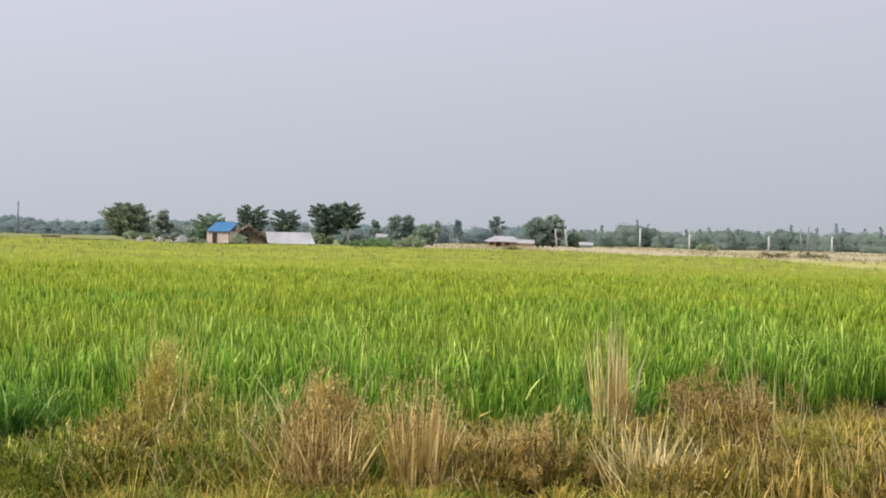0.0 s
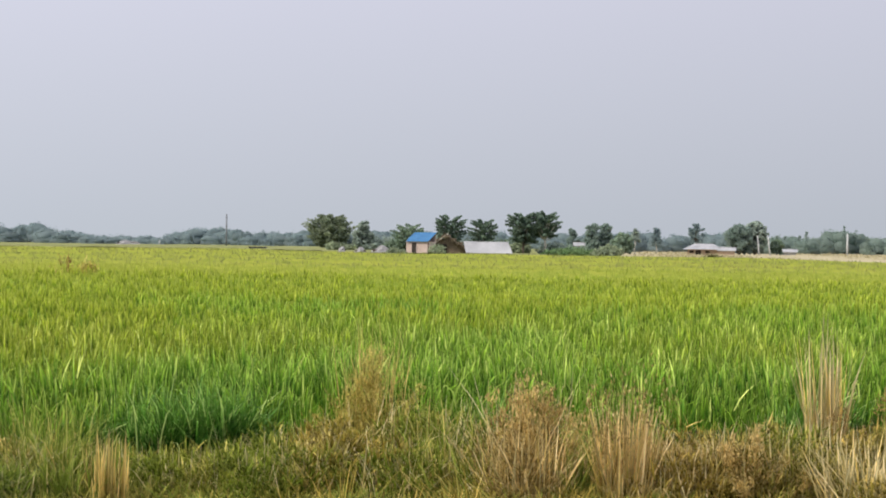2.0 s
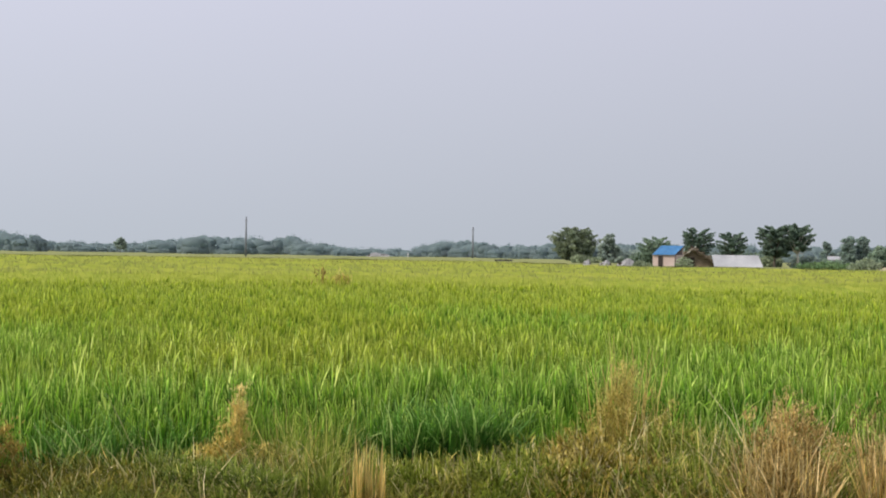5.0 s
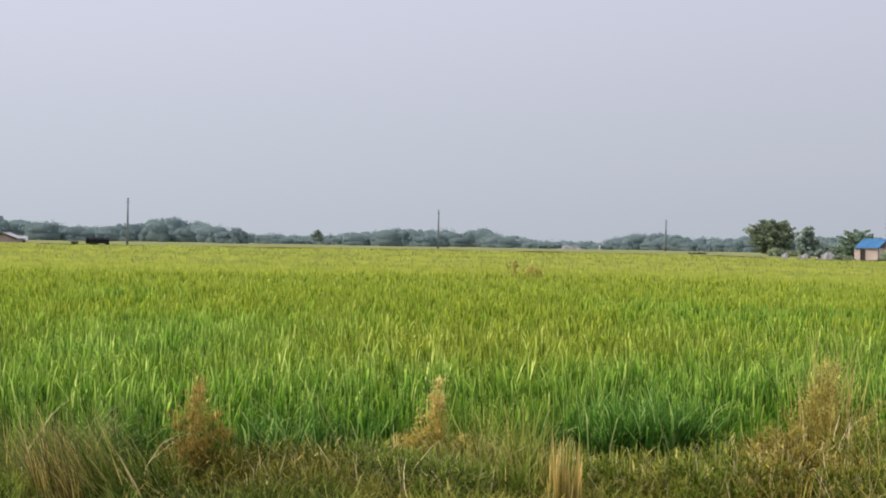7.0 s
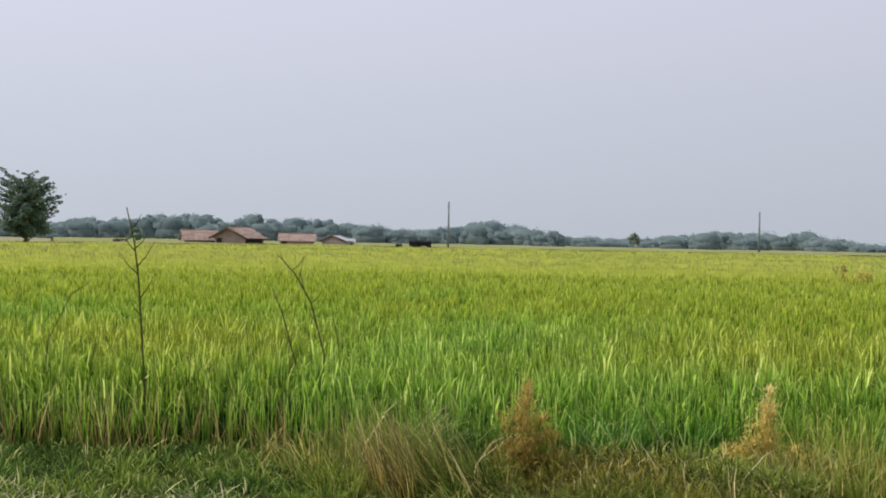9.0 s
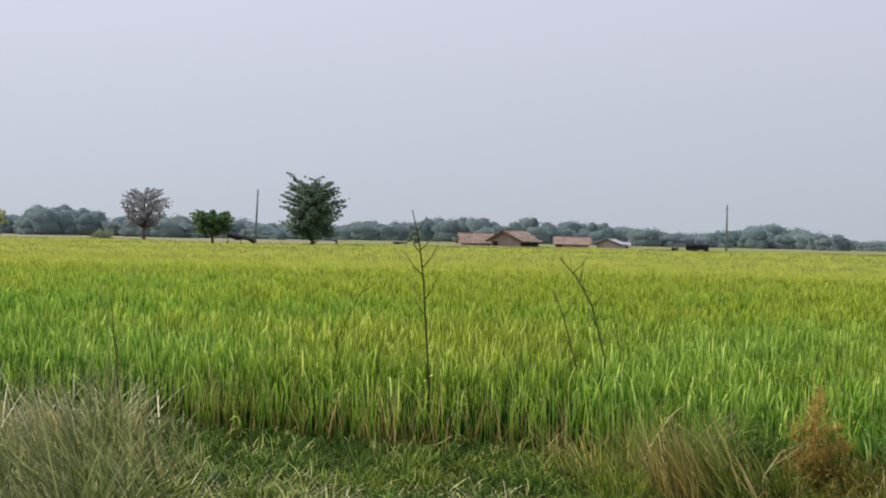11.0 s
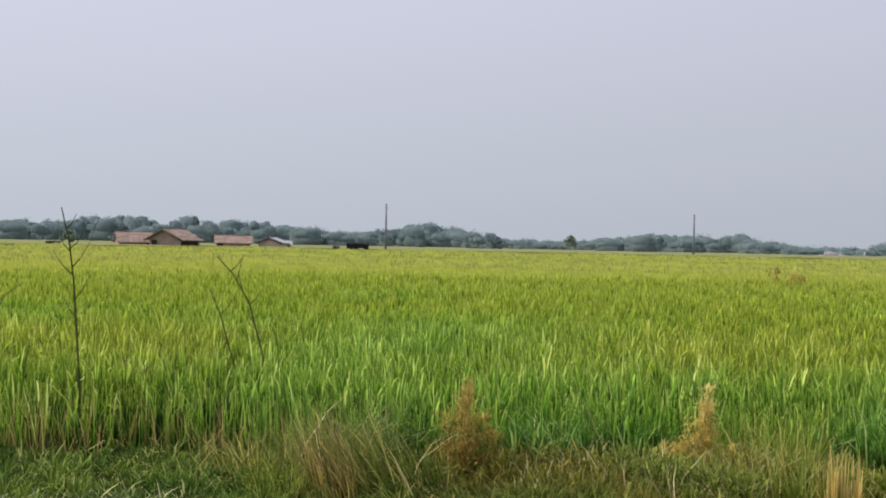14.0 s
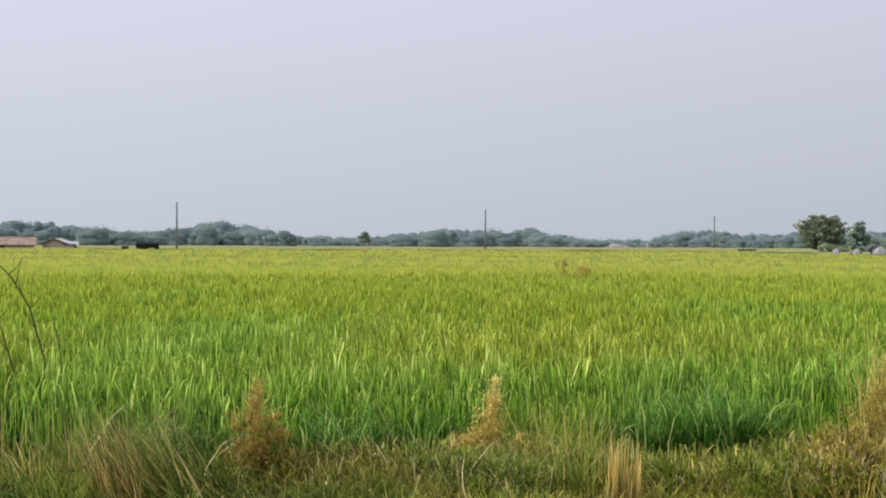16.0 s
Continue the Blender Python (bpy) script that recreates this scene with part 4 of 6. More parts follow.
def bush(az, d, width, height, label, mat=LEAF, seed=1, leaves=900, size=0.22):
    r = random.Random(seed)
    base = holder("bush", spot(az, d, -0.02))
    cs, rs = [], []
    for i in range(9):
        rr = height * r.uniform(0.32, 0.5)
        cs.append(((i / 8 - 0.5) * (width - rr), r.uniform(-.5, .5), rr * r.uniform(0.7, 1.2)))
        rs.append(rr)
    c = new("crown", crown_mesh("crown", cs, rs, [leaves // 9] * 9, size, mat, 0.85))
    c.parent = base
    base.matrix_world = Matrix.Translation(spot(az, d, -0.02)) @ pose(0, 0, 0, 0, 0, -az)
    for i in range(5):
        part("stem", tube([(cs[i * 2][0] * 0.5, 0, -0.05), cs[i * 2]], [0.05, 0.02], 5), BARK, base)
    return tagged(base, label, "bush")


BUSH = "leafy green bush at the rice field's far edge"
bush(-3.6, 150, 3.0, top_at(150, -0.02), BUSH, LEAF_BUSH, 31, 700, 0.2)
bush(-2.9, 149, 2.2, top_at(149, -0.08), BUSH, LEAF_BUSH, 32, 700, 0.2)
bush(-1.45, 148, 2.8, top_at(148, -0.06), "hazy olive bush at the rice field's far edge", LEAF_OLIVE, 33)
bush(-2.2, 152, 2.4, top_at(152, -0.10), BUSH, LEAF_BUSH, 34, 700, 0.2)
bush(-10.45, 146, 1.9, top_at(146, -0.2), "low olive bush beside a hut", LEAF_OLIVE, 35)
bush(3.08, 142, 1.8, 1.0, "small dark bush on the field's bank", LEAF_SCRUB, 36, 500, 0.12)
bush(14.1, 150, 3.0, 0.95, "low brownish scrub in beige grass", LEAF_SCRUB, 37, 600, 0.13)
bush(15.7, 150, 3.2, 1.0, "low brownish scrub in beige grass", LEAF_SCRUB, 38, 600, 0.13)
bush(11.3, 250, 3.5, 2.0, "green bush in beige grass before the woods", LEAF_OLIVE, 39, 700, 0.25)
bush(-67.3, 190, 2.6, top_at(190, 0.12), "green bush before the far woods", LEAF_OLIVE, 40, 600, 0.2)


for k, (az, d, w, el) in enumerate(((-12.9, 186, 3.4, 0.1), (-11.2, 198, 4.5, 0.35), (-10.4, 186, 4.0, 0.3), (-9.0, 190, 4.2, 0.45), (-7.5, 188, 4.4, 0.4), (-6.2, 184, 4.0, 0.35),
                                    (-5.3, 168, 3.2, 0.25), (-3.7, 168, 3.6, 0.2), (-2.6, 178, 3.2, -0.02), (-1.3, 205, 3.6, 0.1))):
    bush(az, d, w, top_at(d, el), "hazy green undergrowth beneath the trees", (LEAF_OLIVE, LEAF_GREY, LEAF)[k % 3], 70 + k, 1100, 0.26)


# ---- poles ----
def pole(az, d, top_el, mat, radius, label, lean_px=0.0, cap=True, name="utility_pole"):
    h = top_at(d, top_el)
    base = holder(name, spot(az, d, -0.05), -az)
    dx = lean_px * h
    part("shaft", tube([(0, 0, -0.3), (dx * 0.5, 0, h * 0.5), (dx, 0, h)], [radius * 1.25, radius * 1.1, radius * 0.8], 10), mat, base)
    if cap:
        part("cap", tube([(dx, 0, h), (dx, 0, h + 0.12)], [radius * 0.95, radius * 0.6], 10), mat, base)
        part("bracket", box(dx - 0.22, dx + 0.22, -0.05, 0.05, h - 0.55, h - 0.47, 0.01), DARKWOOD, base, "dark timber bracket")
    return tagged(base, label, "pole", "poles along the fields")


GREYPOLE = "grey concrete utility pole standing behind the rice"
pole(-60.93, 165, 1.83, CONCRETE, 0.115, "grey utility pole leaning slightly beside a lone tree", 0.03)
pole(-40.77, 190, 1.60, CONCRETE, 0.125, GREYPOLE)
pole(-27.56, 222, 1.37, CONCRETE, 0.14, GREYPOLE)
pole(-17.8, 280, 1.09, CONCRETE, 0.16, GREYPOLE)
WP = "whitewashed concrete post standing in beige grass"
for az, el in ((8.49, 0.60), (10.57, 0.38), (13.85, 0.35), (16.4, 0.40)):
    pole(az, 260, el, WHITEPOST, 0.17, WP, cap=False, name="concrete_post")
for az, el, ln in ((4.95, 0.475, -0.10), (5.40, 0.485, -0.13)):
    pole(az, 235, el, WHITEPOST, 0.11, "leaning whitewashed post beside a house", ln, False, "concrete_post")
pole(15.17, 250, 0.68, CONCRETE, 0.17, "grey concrete post in beige grass", -0.02, False, "concrete_post")
pole(15.47, 150, 0.80, CONCRETE, 0.10, "thin grey post in beige grass", 0.0, False, "concrete_post")
pole(-20.6, 300, -0.05, WHITEPOST, 0.16, "short whitewashed post before the far woods", 0.0, False, "concrete_post")


# ---- houses and shelters ----
def gable(x0, x1, y0, y1, ze, zr, thick=0.08, over=0.3, along="x", bm=None):
    """Two roof slabs with the ridge along x or y."""
    b = bm or bmesh.new()
    for s in (-1, 1):
        if along == "x":
            ym, yo = (y0 + y1) / 2, (y0 - over if s < 0 else y1 + over)
            drop = (zr - ze) * over / ((y1 - y0) / 2)
            top = [(x0 - over, yo, ze - drop), (x1 + over, yo, ze - drop), (x1 + over, ym, zr), (x0 - over, ym, zr)]
        else:
            xm, xo = (x0 + x1) / 2, (x0 - over if s < 0 else x1 + over)
            drop = (zr - ze) * over / ((x1 - x0) / 2)
            top = [(xo, y0 - over, ze - drop), (xo, y1 + over, ze - drop), (xm, y1 + over, zr), (xm, y0 - over, zr)]
        lo = [b.verts.new(p) for p in top]
        hi = [b.verts.new((p[0], p[1], p[2] + thick)) for p in top]
        b.faces.new(lo), b.faces.new(hi)
        for k in range(4):
            b.faces.new((lo[k], lo[(k + 1) % 4], hi[(k + 1) % 4], hi[k]))
    bmesh.ops.recalc_face_normals(b, faces=b.faces)
    return b


def gable_wall(x0, x1, y, ze, zr, t=0.12):
    """An end wall that fills the gable, in the plane y."""
    b = bmesh.new()
    prof = [(x0, 0), (x1, 0), (x1, ze), ((x0 + x1) / 2, zr), (x0, ze)]
    f = [b.verts.new((x, y, z)) for x, z in prof]
    k = [b.verts.new((x, y + t, z)) for x, z in prof]
    b.faces.new(f), b.faces.new(k)
    for i in range(5):
        b.faces.new((f[i], f[(i + 1) % 5], k[(i + 1) % 5], k[i]))
    bmesh.ops.recalc_face_normals(b, faces=b.faces)
    return b


def seams(roof, parent_roof, mat, x0, x1, y0, z0, y1, z1, step):
    """Raised seams down a roof slope."""
    x = x0
    while x <= x1:
        part("seam", tube([(x, y0, z0), (x, y1, z1)], [0.035, 0.035], 5), mat, parent_roof)
        x += step


def house(az, d, w, depth, ze, zr, wall, roof, label, turn=0.0, ridge="x", door=None, windows=(), over=0.3, side=None):
    base = holder("house", spot(az, d, -0.02), -az + turn)
    x0, x1 = -w / 2, w / 2
    if ridge == "hip":
        for y in (0, depth - 0.12):
            part("wall", box(x0, x1, y, y + 0.12, 0, ze - 0.01), wall, base)
        for x in (x0, x1 - 0.12):
            part("wall", box(x, x + 0.12, 0.125, depth - 0.125, 0, ze - 0.01), wall, base)
    elif ridge == "x":
        part("wall", box(x0, x1, 0, 0.12, 0, ze), wall, base)
        part("wall", box(x0, x1, depth - 0.12, depth, 0, ze), wall, base)
        for x in (x0, x1 - 0.12):
            g = gable_wall(0.125, depth - 0.125, 0, ze, zr - 0.03)
            bmesh.ops.transform(g, matrix=Matrix.Translation((x, 0, 0)) @ Matrix(((0, 1, 0, 0), (1, 0, 0, 0), (0, 0, 1, 0), (0, 0, 0, 1))), verts=g.verts)
            bmesh.ops.recalc_face_normals(g, faces=g.faces)
            part("wall", g, wall, base)
    else:
        part("wall", gable_wall(x0, x1, 0, ze, zr - 0.03), wall, base)
        part("wall", gable_wall(x0, x1, depth - 0.12, ze, zr - 0.03), wall, base)
        for x in (x0, x1 - 0.12):
            part("wall", box(x, x + 0.12, 0.125, depth - 0.125, 0, ze), side or wall, base)
    if ridge == "hip":
        b = bmesh.new()
        ins = w * 0.2
        lo = [b.verts.new(p) for p in ((x0 - over, -over, ze - 0.15), (x1 + over, -over, ze - 0.15), (x1 + over, depth + over, ze - 0.15), (x0 - over, depth + over, ze - 0.15))]
        hi = [b.verts.new((x0 + ins, depth / 2, zr)), b.verts.new((x1 - ins, depth / 2, zr))]
        for f in ((lo[0], lo[1], hi[1], hi[0]), (lo[1], lo[2], hi[1]), (lo[2], lo[3], hi[0], hi[1]), (lo[3], lo[0], hi[0]), tuple(reversed(lo))):
            b.faces.new(f)
        rf = part("roof", b, roof, base)
        for x in np.linspace(x0 + ins, x1 - ins, 6):
            part("seam", tube([(x, -over, ze - 0.13), (x, depth / 2, zr + 0.01)], [0.03, 0.03], 5), roof, rf)
    else:
        rf = part("roof", gable(x0, x1, 0, depth, ze, zr, 0.12, over, ridge), roof, base)
    if ridge == "hip":
        part("ridge_cap", tube([(x0 + ins, depth / 2, zr), (x1 - ins, depth / 2, zr)], [0.08, 0.08], 6), roof, rf)
    elif ridge == "x":
        dr = (zr - ze) * over / (depth / 2)
        seams(rf, rf, roof, x0 - over + 0.1, x1 + over, -over, ze - dr + 0.13, depth / 2, zr + 0.13, 0.8)
        part("ridge_cap", tube([(x0 - over, depth / 2, zr + 0.12), (x1 + over, depth / 2, zr + 0.12)], [0.09, 0.09], 6), roof, rf)
    else:
        part("ridge_cap", tube([(0, -over, zr + 0.12), (0, depth + over, zr + 0.12)], [0.09, 0.09], 6), roof, rf)
        # boards made thick and dark, also standing for shade under the roof edge
        part("barge_board", tube([(x0 - over, -over - 0.02, ze - (zr - ze) * over / (w / 2)), (0, -over - 0.02, zr)], [0.14, 0.14], 6), DARKWOOD, rf, "dark barge board")
        part("barge_board", tube([(x1 + over, -over - 0.02, ze - (zr - ze) * over / (w / 2)), (0, -over - 0.02, zr)], [0.14, 0.14], 6), DARKWOOD, rf, "dark barge board")
    if door:
        dx, dw, dh = door
        dr_ = part("door", box(dx - dw / 2, dx + dw / 2, -0.04, -0.004, 0.0, dh, 0.008), GLASSDARK, base, "dark door panel")
        for s in (-1, 1):
            part("frame", box(dx + s * (dw / 2 + 0.03) - 0.03, dx + s * (dw / 2 + 0.03) + 0.03, -0.06, -0.003, 0, dh + 0.05), wall, dr_)
    for wx, wz, ww, wh in windows:
        # a near-black panel paints the darkness of an unglazed opening
        wi = part("window", box(wx - ww / 2, wx + ww / 2, -0.03, -0.004, wz - wh / 2, wz + wh / 2), GLASSDARK, base, "dark panel standing for an unlit window opening")
        part("sill", box(wx - ww / 2 - 0.05, wx + ww / 2 + 0.05, -0.1, -0.003, wz - wh / 2 - 0.07, wz - wh / 2 - 0.005), wall, wi)
    return tagged(base, label, "house")


# hut with a blue roof, seen on its long side; a single slope falls towards the field
def blue_hut():
    d = 150
    base = holder("hut", spot(-9.95, d, -0.02), 9.95 - 27)
    ze, zr, w = top_at(d, 0.06), top_at(d, 0.45), 2.75
    x0, x1 = -0.35, w - 0.35
    part("wall", box(x0, x1, 0, 0.12, 0, ze - 0.02), PINKWALL, base)
    part("wall", box(x0, x1, 1.85, 1.97, 0, zr - 0.1), PINKWALL, base)
    part("wall", box(x0, x0 + 0.12, 0.125, 1.845, 0, ze - 0.02), PINKWALL, base)
    part("wall", box(x1 - 0.12, x1, 0.125, 1.845, 0, ze - 0.02), PINKWALL, base)
    b = bmesh.new()
    for x in np.linspace(x0 + 0.02, x1 + 0.1, 33):                  # corrugated sheet
        k = 0.012 if int(round((x - x0) * 11)) % 2 else 0.0
        for y, z in ((-0.2, ze - 0.05), (2.0, zr - 0.05)):
            b.verts.new((x, y, z + k)), b.verts.new((x, y, z + k + 0.04))
    b.verts.ensure_lookup_table()
    for i in range(32):
        a, c = 4 * i, 4 * i + 4
        b.faces.new([b.verts[k] for k in (a + 1, c + 1, c + 3, a + 3)])
        b.faces.new([b.verts[k] for k in (a, a + 2, c + 2, c)])
        b.faces.new([b.verts[k] for k in (a, c, c + 1, a + 1)])
        b.faces.new([b.verts[k] for k in (a + 2, a + 3, c + 3, c + 2)])
    bmesh.ops.recalc_face_normals(b, faces=b.faces)
    part("roof", b, BLUE, base, "bright blue corrugated sheet roof")
    dr = part("door", box(0.35, 0.95, -0.04, -0.004, 0.0, 1.6, 0.01), GLASSDARK, base, "dark narrow doorway door")
    part("frame", box(0.28, 0.345, -0.06, -0.003, 0, 1.66), PINKWALL, dr)
    part("frame", box(0.955, 1.02, -0.06, -0.003, 0, 1.66), PINKWALL, dr)
    part("post", tube([(x1 + 0.12, -0.25, 0), (x1 + 0.12, -0.25, ze)], [0.06, 0.06], 7), DARKWOOD, base)
    return tagged(base, "small pink hut with a bright blue sheet roof", "hut")


blue_hut()


def thatched_hut():
    d = 152
    base = holder("thatched_hut", spot(-8.35, d, -0.02), 8.35)
    part("wall", gable_wall(-2.3, 2.3, 0.3, 1.0, top_at(d, 0.22)), THATCH, base)
    part("wall", gable_wall(-2.3, 2.3, 3.6, 1.0, top_at(d, 0.22)), THATCH, base)
    r = part("roof", gable(-2.3, 2.3, 0.2, 3.8, 1.0, top_at(d, 0.28), 0.16, 0.35, "y"), THATCH, base, "sagging brown thatch")
    for s in (-1, 1):
        part("pole", tube([(s * 2.3, -0.12, 0.8), (-s * 0.25, -0.12, top_at(d, 0.42))], [0.06, 0.05], 6), PALEBARK if s < 0 else DARKWOOD, r)
    cs = [(s * 2.2 * g, 0.1 + 0.4 * j, top_at(d, 0.28) - g * (top_at(d, 0.28) - 1.0) + 0.05) for s in (-1, 1) for j in range(3) for g in (0.05, 0.35, 0.65, 0.95)]
    th = new("loose_thatch", crown_mesh("loose_thatch", cs, [0.42] * len(cs), [60] * len(cs), 0.16, THATCH_TUFT, 0.5))
    th.parent = r
    # no opening is cut; a dark board stands for the unlit inside
    part("doorway_board", box(-0.9, 0.1, 0.24, 0.296, 0, 1.5), GLASSDARK, base, "dark board standing for an unlit open doorway")
    return tagged(base, "collapsing brown thatched hut beside a blue-roofed hut", "hut")


thatched_hut()
bush(-8.75, 146, 1.5, 1.75, "olive shrub leaning on a thatched hut", LEAF_OLIVE, 41, 500, 0.16)


def lean_to():
    d = 148
    base = holder("lean_to", spot(-6.6, d, -0.02), 6.6)
    zt, zb = top_at(d, 0.06), 0.55
    b = bmesh.new()
    xs = np.linspace(-2.5, 2.55, 41)
    for i, x in enumerate(xs):
        k = 0.005 * (i % 2)
        skew = (x + 2.5) / 5.05
        for y, z in ((-0.7, zb), (1.1, zt)):
            xx = x + (0.35 if z == zb else -0.15) * (1 if skew > 0.5 else 0.6)
            b.verts.new((xx, y - k, z + k)), b.verts.new((xx, y + 0.05 - k, z + 0.05 + k))
    b.verts.ensure_lookup_table()
    for i in range(40):
        a, c = 4 * i, 4 * i + 4
        b.faces.new([b.verts[k] for k in (a + 1, c + 1, c + 3, a + 3)])
        b.faces.new([b.verts[k] for k in (a, a + 2, c + 2, c)])
        b.faces.new([b.verts[k] for k in (a, c, c + 1, a + 1)])
        b.faces.new([b.verts[k] for k in (a + 2, a + 3, c + 3, c + 2)])
    bmesh.ops.recalc_face_normals(b, faces=b.faces)
    part("roof", b, ZINC, base, "weathered pale zinc sheet")
    for x in (-2.2, 0, 2.3):
        part("post", tube([(x, 1.0, -0.1), (x, 1.0, zt - 0.03)], [0.06, 0.05], 7), DARKWOOD, base)
        part("post", tube([(x + .2, -0.5, -0.1), (x + .2, -0.5, zb + 0.12)], [0.06, 0.05], 7), DARKWOOD, base)
    return tagged(base, "low lean-to shelter roofed with pale zinc sheet", "shelter")


lean_to()
house(-2.3, 235, 4.2, 3.5, 1.4, top_at(235, 0.05), ZINC, ZINC, "small pale house half hidden by bushes", windows=((-0.2, 1.3, 0.7, 0.6),))
# zinc-roofed house with an open front
house(2.65, 225, 5.4, 5.0, 1.25, top_at(225, 0.10), BAMBOO, ZINC, "low house with a pale hipped zinc roof and bamboo walls", ridge="hip", door=(-0.9, 0.9, 1.0), windows=((-2.0, 0.7, 0.7, 0.4), (0.6, 0.7, 0.7, 0.4)), over=0.8)
house(3.6, 223, 2.6, 2.6, 0.95, 1.35, BAMBOO, ZINC, "small bamboo annexe with a grey roof", over=0.25)
house(6.1, 270, 3.2, 3.0, 0.7, 1.1, ZINC, ZINC, "low grey shed in beige grass")
# farmhouse with red sheet roofs
house(-51.35, 203, 5.0, 4.5, 0.85, top_at(203, 0.16), MUDWALL, RED_TILE, "low farmhouse wing with a faded rust-red roof", turn=8, door=(1.9, 0.7, 1.0))
# door panel and near-black side walls stand for shade under the eaves
house(-50.15, 198, 5.3, 5.0, 1.40, top_at(198, 0.31), MUDWALL, RED_TILE, "farmhouse with tan gable under a wide rust-red roof", ridge="y", turn=-33, over=0.6, side=GLASSDARK, door=(-1.8, 0.9, 1.15))


def awning():
    base = holder("awning", spot(-48.72, 202, -0.02), 48.72)
    b = box(-0.5, 0.5, -0.9, 0.9, -0.03, 0.03, 0.01)
    bmesh.ops.transform(b, matrix=pose(0, 0, 1.75, 0, 42, 0), verts=b.verts)
    part("sheet", b, TARP, base)
    for y in (-0.8, 0.8):
        part("post", tube([(0.0, y, -0.1), (0.0, y, 1.74)], [0.05, 0.04], 6), DARKWOOD, base)
    return tagged(base, "dark slanting awning beside a farmhouse", "awning")


awning()
house(-47.28, 205, 5.2, 4.2, 0.95, top_at(205, 0.08), BAMBOO, RED_TILE, "long low house with a rust-red sheet roof", door=(-2.0, 0.9, 0.9), over=0.35)
house(-45.75, 208, 3.6, 4.5, 1.05, top_at(208, 0.04), PINKWALL, ZINC, "small pink gabled house with a pale zinc roof", ridge="y", turn=-14)
house(-45.15, 212, 2.2, 3.0, 0.75, 1.3, DARKWOOD, ZINC, "open shed with a pale zinc roof")


def shelter(az, d, w, top_el, label, tilt=0.0, low=0.55, turn=0.0):
    base = holder("field_shelter", spot(az, d, -0.02), -az + turn)
    h = top_at(d, top_el)
    b = bmesh.new()
    n = 10
    rows = []
    for j, (y, dz) in enumerate(((-0.9, -0.22), (-0.4, -0.05), (0.3, 0.0), (0.9, -0.2))):
        rows.append([b.verts.new((w * (i / n - 0.5), y, h + dz + tilt * (0.5 - i / n) + 0.05 * math.sin(i * 1.9 + j))) for i in range(n + 1)])
    for r0, r1 in zip(rows, rows[1:]):
        for i in range(n):
            b.faces.new((r0[i], r0[i + 1], r1[i + 1], r1[i]))
    front = [b.verts.new((v.co.x, v.co.y - 0.04, low + 0.12 * math.sin(v.co.x * 3.1) + tilt * (0.5 - (v.co.x / w + 0.5)))) for v in rows[0]]
    for i in range(n):
        b.faces.new((front[i], front[i + 1], rows[0][i + 1], rows[0][i]))
    bmesh.ops.solidify(b, geom=b.faces[:], thickness=0.03)
    bmesh.ops.recalc_face_normals(b, faces=b.faces)
    part("tarpaulin", b, TARP, base)
    for x in (-w / 2 + 0.12, 0, w / 2 - 0.12):
        for y in (-0.8, 0.8):
            part("post", tube([(x, y, -0.1), (x, y, h - 0.2 + tilt * (-x / w))], [0.05, 0.04], 6), DARKWOOD, base)
    return tagged(base, label, "shelter")


shelter(-41.98, 175, 2.9, -0.075, "low field shelter under a black tarpaulin", low=0.55)
shelter(-42.9, 178, 0.9, -0.24, "small dark shelter beside a larger one", low=0.5)
shelter(-61.55, 142, 2.9, -0.12, "slanting field shelter under a black tarpaulin", tilt=0.55, low=0.85)
shelter(-54.7, 188, 2.0, -0.25, "low dark shelter at the field's edge", low=0.55)
shelter(-16.45, 195, 2.6, -0.27, "low dark shelter before the far woods", low=0.55)


def low_roof(az, d, w, h, label):
    base = holder("low_shed", spot(az, d, -0.02), -az)
    part("wall", box(-w / 2, w / 2, 0, 1.6, 0, h * 0.55), DARKWOOD, base)
    b = bmesh.new()                                     # a lumpy sagging sheet thrown over the top
    rows = [[b.verts.new((w * 0.58 * f, y + 0.1 * math.sin(5 * f), z * h * 0.86 * (1 - 0.5 * f * f + 0.10 * math.sin(5 * f + az)))) for f in np.linspace(-1, 1, 11)]
            for y, z in ((-0.55, 0.28), (-0.2, 0.62), (0.5, 0.98), (1.7, 0.6))]
    for r0, r1 in zip(rows, rows[1:]):
        for k in range(10):
            b.faces.new((r0[k], r0[k + 1], r1[k + 1], r1[k]))
    bmesh.ops.solidify(b, geom=b.faces[:], thickness=0.04)
    bmesh.ops.recalc_face_normals(b, faces=b.faces)
    part("roof", b, WHITESHEET, base, "pale sheet roof")
    return tagged(base, label, "shed")


low_roof(-11.1, 152, 2.2, top_at(152, -0.09), "low shed with a whitish sagging sheet roof")
low_roof(-12.05, 154, 1.2, top_at(154, -0.17), "low shed with a whitish roof under trees")
low_roof(-21.9, 290, 4.4, top_at(290, -0.02), "white shed before the far woods")
low_roof(-12.85, 156, 0.8, top_at(156, -0.14), "low shed with a whitish roof under trees")

